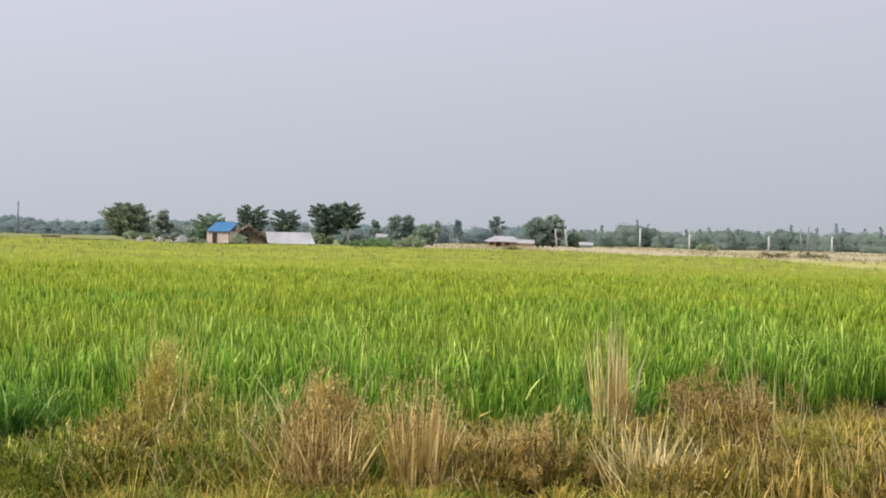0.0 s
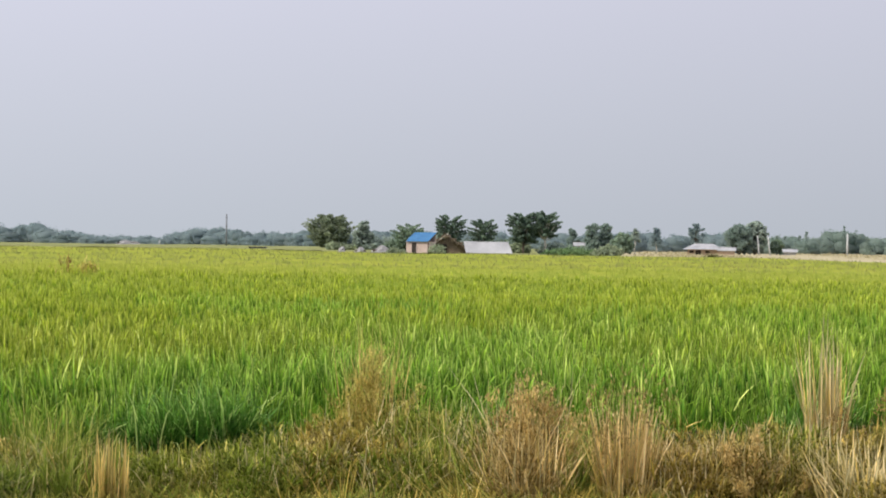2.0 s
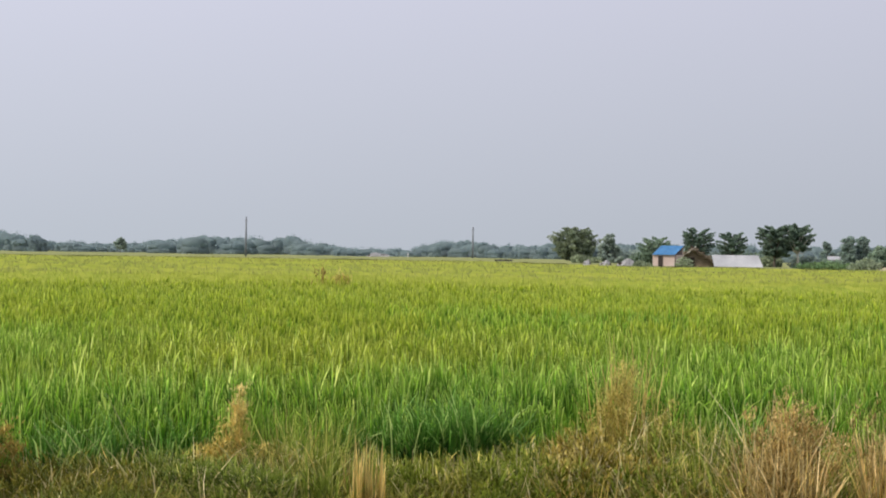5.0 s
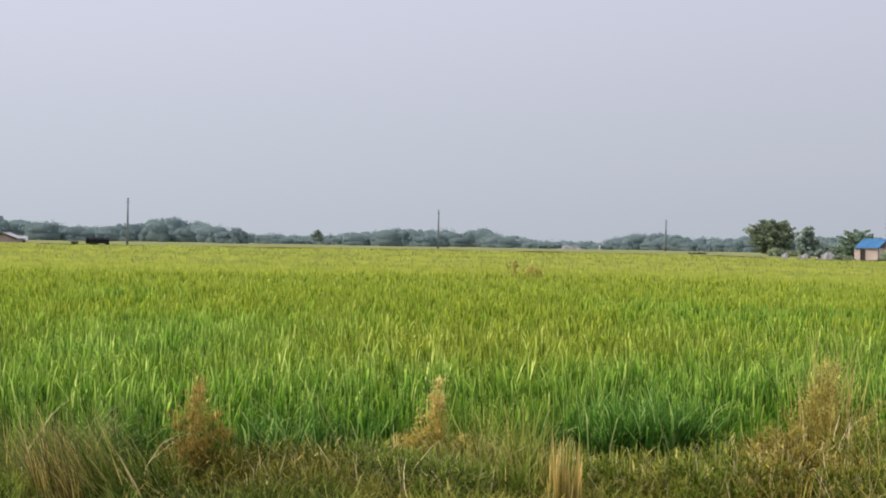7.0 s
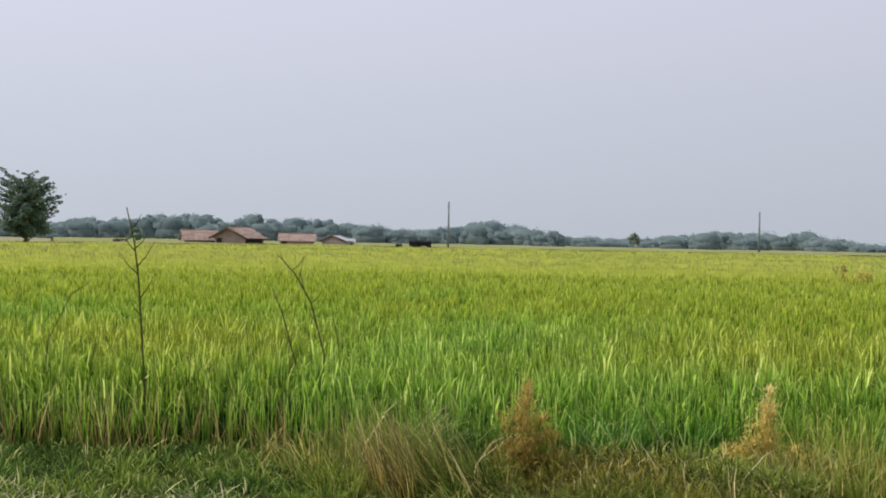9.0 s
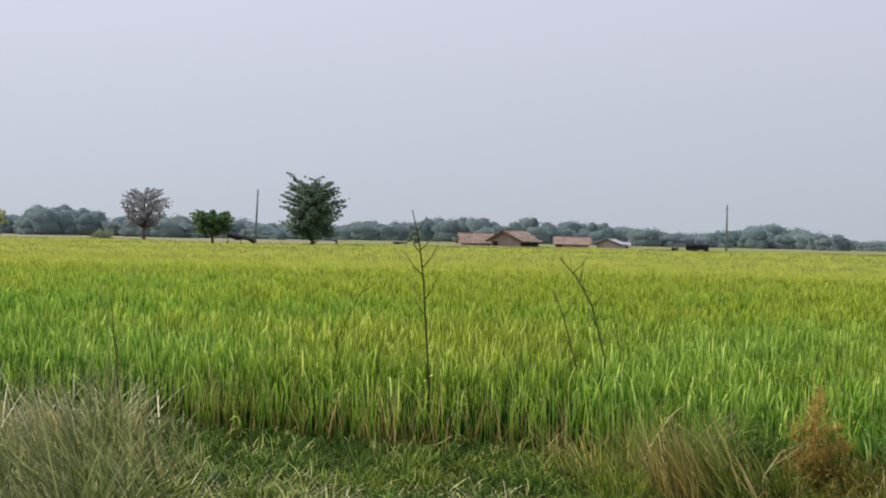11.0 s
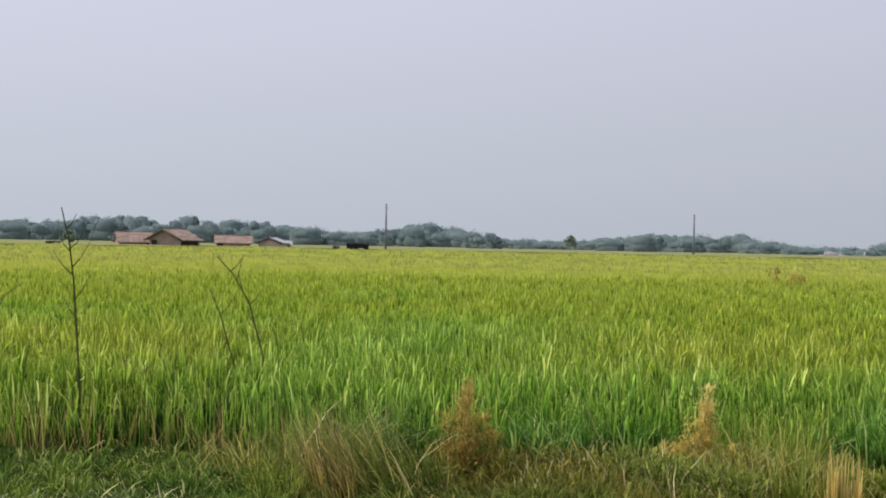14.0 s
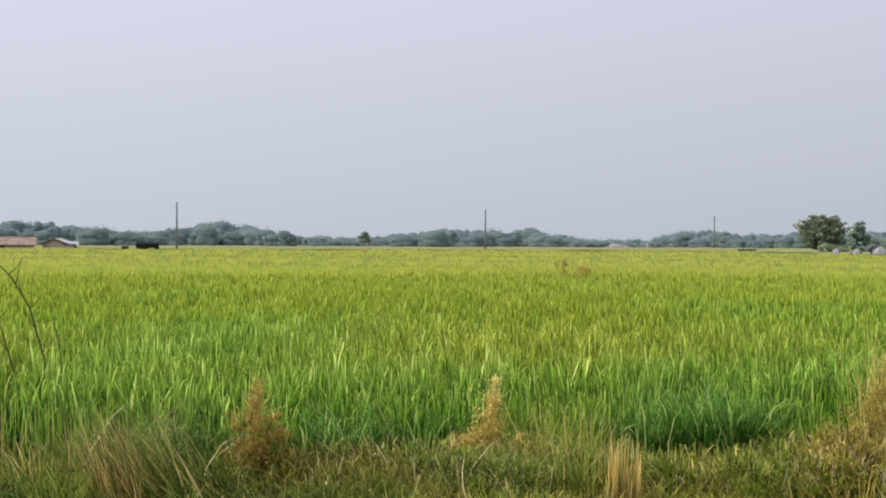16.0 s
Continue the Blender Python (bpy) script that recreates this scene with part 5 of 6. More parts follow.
# ---- the verge before the field ----
def verge_blades(n, u0, u1, v0, v1, h, w, lean, az=None, curl=0.5, clump=0.0, segs=3, edge=False):
    u, v = rng.uniform(u0, u1, n), rng.uniform(v0, v1, n)
    if clump:
        k = max(1, int(n / 22))
        cu, cv = rng.uniform(u0, u1, k), rng.uniform(v0, v1, k)
        i = rng.integers(0, k, n)
        u, v = cu[i] + rng.normal(0, clump, n), cv[i] + rng.normal(0, clump, n)
    if edge:                                            # v counts from the crop's edge
        v = v + edge_v(u)
    else:
        keep = (v < edge_v(u) + 0.05) & (np.hypot(u, v) > 5.5)
        u, v = u[keep], v[keep]
        n = len(u)
    x, y = u * EU[0] + v * EV[0], u * EU[1] + v * EV[1]
    a = rng.uniform(0, 2 * np.pi, n) if az is None else az + rng.normal(0, 0.7, n)
    return blade_arrays(np.stack([x, y, np.full(n, -0.02)], 1), h * rng.uniform(0.45, 1.3, n), w * rng.uniform(0.6, 1.3, n),
                        np.abs(rng.normal(lean, 0.25, n)), a, np.abs(rng.normal(curl, 0.4, n)), segs)


HOLLOWS = ((-44.3, 8.5, 0.30), (-43.3, 8.05, 0.34), (-37.8, 8.35, 0.42), (-36.6, 8.6, 0.26))   # places kept clear of tall grass, to read as shaded hollows


def hummocks(a0, a1, d0, gap, density, per, rad, h, w, curl=0.6, sweep=None, upright=0.0):
    """Domed tufts between two headings, from d0 metres off to gap before the crop; their blades fan outwards and leave dark gaps between tufts."""
    area = radians(a1 - a0) * 0.5 * (13.0 ** 2 - d0 ** 2)
    k = int(area * density)
    az, d = np.radians(rng.uniform(a0, a1, k)), np.sqrt(rng.uniform(d0 ** 2, 13.0 ** 2, k))
    cx, cy = d * np.sin(az), d * np.cos(az)
    cu, cv = cx * EU[0] + cy * EU[1], cx * EV[0] + cy * EV[1]
    ok = cv < edge_v(cu) - gap
    for ha, hd, hr in HOLLOWS:
        hc = spot(ha, hd)
        ok &= np.hypot(cx - hc[0], cy - hc[1]) > hr
    cx, cy, room = cx[ok], cy[ok], (edge_v(cu) - cv)[ok]
    k = len(cx)
    size, shade = rng.uniform(0.55, 1.3, k) * np.clip(0.55 + room * 0.5, 0.55, 1), rng.uniform(0, 1, k)
    i = np.repeat(np.arange(k), per)
    n = len(i)
    a, f = rng.uniform(0, 2 * np.pi, n), np.sqrt(rng.uniform(0, 1, n))
    r = rad * size[i] * f * 0.55
    p = np.stack([cx[i] + r * np.cos(a), cy[i] + r * np.sin(a), np.full(n, -0.02)], 1)
    la = a + rng.normal(0, 0.4, n)
    if sweep is not None:
        la = np.where(rng.uniform(0, 1, n) < 0.65, sweep + rng.normal(0, 0.6, n), la)
    lean = np.clip((0.12 + 0.85 * f) * (1 - upright) + rng.normal(0, 0.16, n), 0.0, 1.5)
    # about a fifth of the blades carry a pale, sunlit tone
    return blade_arrays(p, h * size[i] * rng.uniform(0.55, 1.25, n), w * rng.uniform(0.6, 1.35, n), lean, la, np.abs(rng.normal(curl, 0.4, n)), 3,
                        np.clip(0.2 * shade[i] + np.where(rng.uniform(0, 1, n) < 0.22, rng.uniform(0.6, 0.8, n), rng.uniform(0.05, 0.5, n)), 0, 1))


def strip(a0, a1, d=9.4):
    """The stretch along the edge between two headings."""
    return d * math.tan(radians(a0 - EDGE_AZ)) * 1.0, d * math.tan(radians(a1 - EDGE_AZ)) * 1.0


LEFTWARD = math.atan2(-EU[1], -EU[0])
tagged(blades_object("verge_grass", [hummocks(-19, 24, 7.2, 0.0, 20, 46, 0.22, 0.16, 0.0075, 0.7), hummocks(-14, 24, 7.2, 0.1, 1.2, 50, 0.22, 0.36, 0.007, 0.5, None, 0.2)], BROWNVERGE),
       "matted brown and tan grass on the verge", "grass", kind="stuff")
tagged(blades_object("verge_grass", [hummocks(6, 24, 7.2, 0.0, 14, 46, 0.24, 0.15, 0.007, 0.8)], MOSSY),
       "olive-green grass tufts among brown ones", "grass", kind="stuff")
tagged(blades_object("verge_grass", [hummocks(-19, 6, 7.2, 0.0, 16, 46, 0.24, 0.16, 0.007, 0.8), hummocks(-2.8, -1.9, 8.3, 0.1, 30, 60, 0.2, 0.45, 0.006, 0.6)], SOFTGREEN),
       "soft green grass tufts among brown ones", "grass", kind="stuff")
tagged(blades_object("dry_grass", [hummocks(-14, 24, 7.2, 0.1, 1.6, 30, 0.20, 0.32, 0.0065, 0.3, None, 0.2)], STRAW),
       "scattered pale straw tufts on the verge", "dry grass", kind="stuff")
tagged(blades_object("verge_grass", [hummocks(-33, -16, 6.6, 0.0, 22, 50, 0.22, 0.14, 0.0065, 0.8), hummocks(-33, -16, 6.6, 0.05, 1.4, 60, 0.22, 0.32, 0.006, 0.8),
                                     hummocks(-34, -28, 7.2, 0.1, 2, 60, 0.30, 0.26, 0.006, 0.9, LEFTWARD)], MOSSY),
       "low flattened yellow-green grass on the verge", "grass", kind="stuff")
tagged(blades_object("dry_grass", [hummocks(-34, -16, 6.6, 0.05, 5, 50, 0.24, 0.20, 0.006, 0.7)], TANWEED),
       "dry tan grass matted into the verge", "dry grass", kind="stuff")
tagged(blades_object("verge_grass", [hummocks(-47, -31.5, 6.6, 0.0, 18, 60, 0.22, 0.24, 0.008, 0.9), hummocks(-46, -35, 7.2, 0.1, 5, 70, 0.26, 0.44, 0.007, 0.8, LEFTWARD, 0.2)], DARKVERGE),
       "dark green leaning grass on the verge", "grass", kind="stuff")
tagged(blades_object("verge_grass", [hummocks(-34, -24, 6.6, 0.05, 7, 60, 0.26, 0.22, 0.006, 0.9)], SOFTGREEN), "soft green grass among olive tufts", "grass", kind="stuff")
tagged(blades_object("verge_grass", [hummocks(-66, -46, 7.0, 0.0, 20, 34, 0.15, 0.15, 0.0105, 0.9), hummocks(-64, -46, 7.4, 0.15, 4, 36, 0.16, 0.24, 0.010, 0.9)], GREENGRASS),
       "short fresh green grass on the verge", "grass", kind="stuff")
tagged(blades_object("verge_grass", [hummocks(-80, -64.5, 7.0, 0.0, 8, 40, 0.28, 0.32, 0.012, 0.6, LEFTWARD), hummocks(-80, -65.8, 7.2, 0.1, 3.0, 40, 0.40, 0.72, 0.012, 0.4, LEFTWARD)], GREYGRASS),
       "long grey-green swept grass with dry stems", "grass", kind="stuff")
tagged(blades_object("track_grass", [verge_blades(9000, -9.0, 12.0, 1.2, 6.4, 0.10, 0.010, 0.8, None, 0.8, 0.10, 2)], OLIVE),
       "sparse trodden grass beside the track", "grass", kind="stuff")


def lawn(n, a0, a1, d0):
    """Short broad blades lying every way, thick as a mat."""
    az, d = np.radians(rng.uniform(a0, a1, n)), np.sqrt(rng.uniform(d0 ** 2, 12.5 ** 2, n))
    x, y = d * np.sin(az), d * np.cos(az)
    u, v = x * EU[0] + y * EU[1], x * EV[0] + y * EV[1]
    ok = v < edge_v(u)
    x, y, u, v = x[ok], y[ok], u[ok], v[ok]
    n = len(x)
    swell = 0.055 * (1 + np.sin(u * 5.1 + 2 * np.sin(v * 3.3)) * np.sin(v * 6.3 + u * 2.0))
    tall = swell * rng.uniform(0, 1, n)
    lit = rng.uniform(0, 1, n) < 0.12
    # higher and lit blades paler: light and shade put into the tone
    tone = np.clip(0.25 * tall / 0.11 + np.where(lit, rng.uniform(0.6, 0.85, n), rng.uniform(0, 0.16, n)), 0, 1)
    return blade_arrays(np.stack([x, y, tall - 0.02], 1), rng.uniform(0.05, 0.13, n) * np.where(lit, 1.5, 1), 0.0095 * rng.uniform(0.6, 1.4, n) * np.where(lit, 0.85, 1), np.abs(rng.normal(0.8, 0.45, n)), rng.uniform(0, 6.28, n),
                        np.where(lit, rng.normal(1.1, 0.5, n), rng.normal(0.5, 0.5, n)), 3, tone)


tagged(blades_object("verge_grass", [lawn(34000, -67, -45, 7.4)], GREENGRASS), "thick mat of short green grass on the verge", "grass", kind="stuff")
u0, u1 = strip(-79, -64)
tagged(blades_object("hay", [verge_blades(5200, u0 * 0.85, u1 * 0.85, 4.4, 7.3, 0.30, 0.010, 1.15, None, 0.8, 0.14)], HAY),
       "pale matted hay on the track's edge", "hay", kind="stuff")
u0, u1 = strip(-70, -50, 7.5)
tagged(blades_object("hay", [verge_blades(5200, u0, u1, 6.3, 7.75, 0.24, 0.009, 1.25, None, 0.6, 0.12)], HAY),
       "flattened pale hay along the track", "hay", kind="stuff")
u0, u1 = strip(-74, -67.5, 8.5)
tagged(blades_object("dead_grass", [verge_blades(1000, u0, u1, 6.4, 9.2, 0.60, 0.014, 0.75, None, 0.4, 0.2), verge_blades(1300, u0, u1, 5.8, 7.6, 0.42, 0.011, 0.9, None, 0.5, 0.14)], HAY),
       "long pale dead grass blades sprawling over the verge", "grass", kind="stuff")
u0, u1 = strip(-40, 22)
tagged(blades_object("fallen_straw", [verge_blades(1000, u0, u1, 5.0, 10.0, 0.34, 0.006, 1.1, None, 0.4, 0.3)], STRAW),
       "loose straw stems lying across the verge", "straw", kind="stuff")
u0, u1 = strip(-46, 14, 10.0)
tagged(blades_object("edge_grass", [verge_blades(2200, u0, u1, -0.5, 0.3, 0.22, 0.008, 0.5, None, 0.7, 0.10, edge=True)], OLIVE),
       "straggling olive grass along the rice's foot", "grass", kind="stuff")
u0, u1 = strip(-50, -41, 9.0)
tagged(blades_object("dead_stems", [verge_blades(90, u0, u1, 8.3, 9.5, 0.48, 0.008, 0.8, None, 0.5)], TANWEED),
       "bent dead stems lying over dark grass", "dry stems", kind="stuff")
u0, u1 = strip(-62, -45, 10.4)
tagged(blades_object("dry_stems", [verge_blades(460, u0, u1, -0.08, 0.3, 0.46, 0.009, 0.08, None, 0.2, edge=True), verge_blades(110, u0 * 0.7, u1, -0.25, 0.1, 0.30, 0.007, 0.6, None, 0.5, edge=True)], DRYCULM),
       "dry tan stems at the rice field's foot", "dry stems", kind="stuff")


def tuft(name, az, d, height, radius, n, mat, label, lean=0.12, curl=0.15, w=0.006, spread=1.0, side=None, heads=0, head_mat=None, bend=0.42, dry=6, cross=0.5):
    base = holder(name, spot(az, d, -0.02))
    r, a = radius * np.sqrt(rng.uniform(0, 1, n)), rng.uniform(0, 2 * np.pi, n)
    p = np.stack([r * np.cos(a), r * np.sin(a), np.zeros(n)], 1)
    la = np.where(rng.uniform(0, 1, n) < cross, rng.uniform(0, 2 * np.pi, n), a + rng.normal(0, 0.6, n)) if side is None else side + rng.normal(0, 0.5, n)
    hh = height * rng.uniform(0.3, 1.06, n) * (1 - 0.3 * r / radius)
    bl = blade_arrays(p, hh, w * 1.5 * rng.uniform(0.6, 1.4, n), np.abs(rng.normal(lean, 0.17 * min(1, bend / 0.3), n)) * spread, la, rng.normal(curl, bend, n), 3)
    k = n // dry if dry else 0                          # a few blades have gone dry
    cut = lambda s: (bl[0].reshape(n, 7, 3)[s].reshape(-1, 3), bl[1].reshape(n, 5, 3)[s].reshape(-1, 3) - 7 * s.start,
                     bl[2].reshape(n, 7)[s].ravel(), bl[3].reshape(n, 7)[s].ravel())
    if k:
        tagged(blades_object("dry_stem", [cut(slice(0, k))], STRAW, base), kind="stuff")
    tagged(blades_object("foliage", [cut(slice(k, n))], mat, base), kind="stuff")
    if heads:
        tips = bl[0].reshape(n, -1, 3)[:heads, -1]
        k = heads * 14
        q = np.repeat(tips, 14, 0) + rng.normal(0, 1, (k, 3)) * np.array([0.016, 0.016, 0.045])
        blades_object("seed_plume", [blade_arrays(q, rng.uniform(0.015, 0.04, k), np.full(k, 0.007), rng.uniform(0, 1.5, k), rng.uniform(0, 6.28, k), np.zeros(k), 2)],
                      head_mat or mat, base)
    return tagged(base, label, "grass tuft")


def weed(name, az, d, height, radius, mat, label, stems=9, leaves=900, leaf=0.021, seed=1, spire=0.62):
    """A withered bushy weed: forking stems with side twigs, and small curled leaves in bunches at the twigs' ends."""
    base, own = holder(name, spot(az, d, -0.02)), np.random.default_rng(seed)
    k = max(4, int(stems * 0.9))
    a, f = own.uniform(0, 2 * np.pi, k), own.uniform(0, 1, k) ** 0.75
    f[:2] *= 0.15
    p0 = np.stack([np.cos(a) * f * radius * 0.35, np.sin(a) * f * radius * 0.35, np.zeros(k)], 1)
    hh = height * (1 - spire * f ** 0.8) * own.uniform(0.78, 1.08, k)
    lean = np.arctan(f * radius * 0.75 / hh)
    st = blade_arrays(p0, hh / np.cos(lean), 0.011 * height / 0.7 * own.uniform(0.7, 1.2, k), lean, a + own.normal(0, 0.3, k), own.normal(0.0, 0.2, k), 3)
    q = st[0].reshape(k, 7, 3)
    mid = np.stack([(q[:, 0] + q[:, 1]) / 2, (q[:, 2] + q[:, 3]) / 2, (q[:, 4] + q[:, 5]) / 2, q[:, 6]], 1)
    m = k * 13                                         # side twigs
    i, t = np.repeat(np.arange(k), 13), own.uniform(0.12, 0.99, m) * 3
    j = np.minimum(t.astype(int), 2)
    tp = mid[i, j] + (mid[i, j + 1] - mid[i, j]) * (t - j)[:, None]
    tl = (0.30 * radius + 0.06 * height) * own.uniform(0.5, 1.3, m) * (1.15 - t / 3 * 0.75)
    tw = blade_arrays(tp, tl, 0.006 * height / 0.7 * own.uniform(0.7, 1.2, m), np.abs(own.normal(0.75, 0.25, m)), own.uniform(0, 6.28, m), own.normal(-0.2, 0.4, m), 2)
    tagged(blades_object("branching_stem", [st, tw], STRAW, base), kind="stuff")
    e = tw[0].reshape(m, 5, 3)
    ends = np.concatenate([e[:, 4], (e[:, 2] + e[:, 3]) / 2, tp, mid[:, 3], mid[:, 3]])
    ends[:, 2] = np.maximum(ends[:, 2], 0.02)
    n = int(leaves * 2.6)
    c = own.integers(0, len(ends), n)
    pos = ends[c] + own.normal(0, 0.022 * height / 0.6, (n, 3)) * np.array([1, 1, 0.8])
    pos[:, 2] = np.maximum(pos[:, 2], 0.0)
    tone = np.clip(0.45 * own.uniform(0, 1, len(ends))[c] + 0.55 * own.uniform(0, 1, n), 0, 1)
    fo = blade_arrays(pos, leaf * 1.15 * own.uniform(0.6, 1.8, n), leaf * 0.42 * own.uniform(0.6, 1.4, n), own.uniform(0.1, 1.6, n), own.uniform(0, 6.28, n),
                      own.uniform(-0.5, 1.2, n), 2, tone)
    # leaf colour lightens from the weed's foot to its top
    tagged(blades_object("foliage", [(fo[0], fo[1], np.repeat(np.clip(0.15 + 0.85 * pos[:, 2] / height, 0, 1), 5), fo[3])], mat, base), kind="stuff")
    return tagged(base, label, "weed")


def matted_weed(az, d, height, radius, mat, label, leaves=1250, leaf=0.07):
    """A low dome of tangled short leaves and broken stems, toned darker inside in place of shade."""
    base = holder("matted_weed", spot(az, d, -0.02), rng.uniform(0, 360))
    n = int(leaves * (radius / 0.45) ** 1.5)
    o = rng.normal(0, 1, (n, 3))
    o[:, 2] = np.abs(o[:, 2])
    o /= np.linalg.norm(o, axis=1)[:, None]
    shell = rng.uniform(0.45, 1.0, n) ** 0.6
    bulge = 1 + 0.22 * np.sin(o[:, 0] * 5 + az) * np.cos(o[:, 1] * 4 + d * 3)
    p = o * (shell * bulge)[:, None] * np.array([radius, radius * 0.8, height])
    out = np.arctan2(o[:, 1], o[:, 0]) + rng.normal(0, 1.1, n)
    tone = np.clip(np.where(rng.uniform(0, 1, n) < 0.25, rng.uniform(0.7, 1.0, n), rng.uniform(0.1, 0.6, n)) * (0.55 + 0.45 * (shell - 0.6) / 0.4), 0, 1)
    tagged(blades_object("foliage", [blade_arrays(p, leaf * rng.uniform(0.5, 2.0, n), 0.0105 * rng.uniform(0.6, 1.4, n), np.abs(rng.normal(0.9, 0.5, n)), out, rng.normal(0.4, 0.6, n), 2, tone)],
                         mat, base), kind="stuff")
    m = n // 14
    a = rng.uniform(0, 2 * np.pi, m)
    q = np.stack([np.cos(a), np.sin(a), np.zeros(m)], 1) * (radius * np.sqrt(rng.uniform(0, 1, m)))[:, None] * 0.8
    tagged(blades_object("broken_stem", [blade_arrays(q, height * rng.uniform(0.7, 1.5, m), 0.0085 * rng.uniform(0.7, 1.3, m), np.abs(rng.normal(0.55, 0.4, m)), rng.uniform(0, 6.28, m),
                                                      rng.normal(0.5, 0.7, m), 3)], PALESTRAW, base), kind="stuff")
    return tagged(base, label, "weed")


OLIVEMAT, BROWNMAT, TANMAT = "low matted olive weed on the verge", "low tangled brown withered weed on the verge", "low matted tan weed on the verge"
for az, d, h, r in ((-18.2, 9.0, 0.20, 0.50), (-16.4, 8.7, 0.22, 0.50), (-15.2, 9.3, 0.28, 0.45), (-14.0, 8.7, 0.30, 0.45), (-8.9, 9.4, 0.46, 0.42), (-9.4, 8.6, 0.30, 0.45), (-6.2, 9.3, 0.40, 0.40),
                    (6.9, 9.2, 0.42, 0.45), (-20.0, 8.9, 0.20, 0.45), (-22.6, 9.2, 0.22, 0.42)):
    matted_weed(az, d, h, r, MOSSY, OLIVEMAT)
for az, d, h, r in ((-12.6, 9.2, 0.44, 0.42), (-11.4, 8.8, 0.36, 0.45), (2.4, 8.6, 0.30, 0.40), (3.0, 9.4, 0.36, 0.42), (9.2, 9.4, 0.38, 0.42), (14.0, 8.7, 0.34, 0.42), (12.0, 9.3, 0.42, 0.42),
                    (13.4, 9.6, 0.52, 0.45), (15.6, 9.1, 0.42, 0.42), (17.8, 8.9, 0.50, 0.42), (19.6, 8.6, 0.46, 0.42), (21.5, 8.8, 0.5, 0.45), (11.2, 8.5, 0.26, 0.4)):
    matted_weed(az, d, h, r, BROWNVERGE, BROWNMAT)
for az, d, h, r in ((-5.0, 8.7, 0.52, 0.28), (-3.9, 8.9, 0.66, 0.30), (2.3, 8.8, 0.30, 0.34), (4.0, 8.9, 0.34, 0.34), (-4.4, 8.4, 0.36, 0.30)):
    matted_weed(az, d, h, r, RUST, "dense rust-tan withered weed on the verge", 1700)
for az, d, h, r in ((4.4, 8.9, 0.40, 0.38), (5.6, 9.0, 0.42, 0.38), (7.6, 8.9, 0.34, 0.36), (-34.6, 8.95, 0.24, 0.50), (-25.9, 9.2, 0.24, 0.45), (-35.6, 8.75, 0.20, 0.38)):
    matted_weed(az, d, h, r, TANWEED if d > 8.85 and az > -30 else OLIVE, TANMAT)
for az, d, h, r in ((-32.4, 8.85, 0.22, 0.50), (-30.6, 9.0, 0.24, 0.50), (-28.8, 8.8, 0.22, 0.50), (-33.4, 8.4, 0.16, 0.42), (-27.0, 8.6, 0.22, 0.5)):
    matted_weed(az, d, h, r, SOFTGREEN if az > -31.5 else OLIVE, OLIVEMAT)
u0, u1 = strip(-36, -23, 9.0)
tagged(blades_object("long_grass", [verge_blades(130, u0, u1, 8.3, 9.5, 0.58, 0.011, 0.70, LEFTWARD, 0.9), verge_blades(80, u0, u1, 8.3, 9.5, 0.55, 0.011, 0.8, LEFTWARD + math.pi, 0.9)], GREYGRASS),
       "long pale green blades arching over the low grass", "grass", kind="stuff")
# right-hand part of the verge
weed("weed", 16.90, 8.8, 0.55, 0.55, OLIVE, "olive and tan withered weed on the verge", 16, 1400, seed=51)
tuft("grass_tuft", 16.80, 8.7, 0.55, 0.45, 260, STRAW, "stiff straw-coloured grass on the verge", 0.2, 0.2, 0.007)
tuft("grass_tuft", 19.30, 8.8, 0.6, 0.4, 200, STRAW, "stiff straw-coloured grass on the verge", 0.2, 0.2, 0.007)
weed("weed", 19.70, 9.2, 0.6, 0.5, RUST, "rust-brown withered weed on the verge", 14, 1100, seed=52)
weed("weed", 12.30, 10.2, 0.74, 0.62, DARKWEED, "dark reddish-brown withered weed on the verge", 34, 3600, seed=53, spire=0.3)
weed("weed", 14.60, 9.6, 0.50, 0.5, DARKWEED, "dark reddish-brown withered weed on the verge", 14, 1300, seed=54)
tuft("grass_tuft", 14.30, 9.8, 1.25, 0.06, 18, PALESTRAW, "tall thin pale grass stems", 0.04, 0.1, 0.009)
tuft("grass_tuft", 15.40, 9.8, 1.25, 0.12, 26, PALESTRAW, "tall thin pale grass stems", 0.07, 0.1, 0.009)
tuft("grass_tuft", 8.10, 10.6, 1.30, 0.14, 170, PALESTRAW, "tall pale straw grass tuft at the rice's edge", 0.04, 0.06, 0.009, bend=0.20)
tuft("grass_tuft", 8.50, 9.5, 0.56, 0.34, 240, PALESTRAW, "sprawling pale straw grass on the verge", 0.45, 0.3, 0.008)
tuft("grass_tuft", 9.80, 8.7, 0.64, 0.26, 260, PALESTRAW, "pale straw grass tuft leaning outward", 0.38, 0.25, 0.0075)
weed("weed", 10.60, 9.4, 0.45, 0.5, OLIVE, "olive withered weed among straw", 14, 1200, seed=55)
weed("weed", 5.40, 8.7, 0.50, 0.42, RUST, "rust-brown withered weed on the verge", 14, 1100, seed=56)
weed("weed", 6.40, 9.6, 0.42, 0.5, OLIVE, "olive withered weed on the verge", 14, 1100, seed=57)
tuft("grass_tuft", 0.05, 8.6, 0.88, 0.17, 330, SHEAF, "spreading sheaf of tan straw with seed heads", 0.17, 0.10, 0.0078, bend=0.18, heads=130, head_mat=RUST, cross=0.15)
tuft("grass_tuft", 0.5, 8.5, 0.40, 0.22, 120, SHEAF, "broken tan straw at a sheaf's foot", 0.5, 0.3, 0.007)
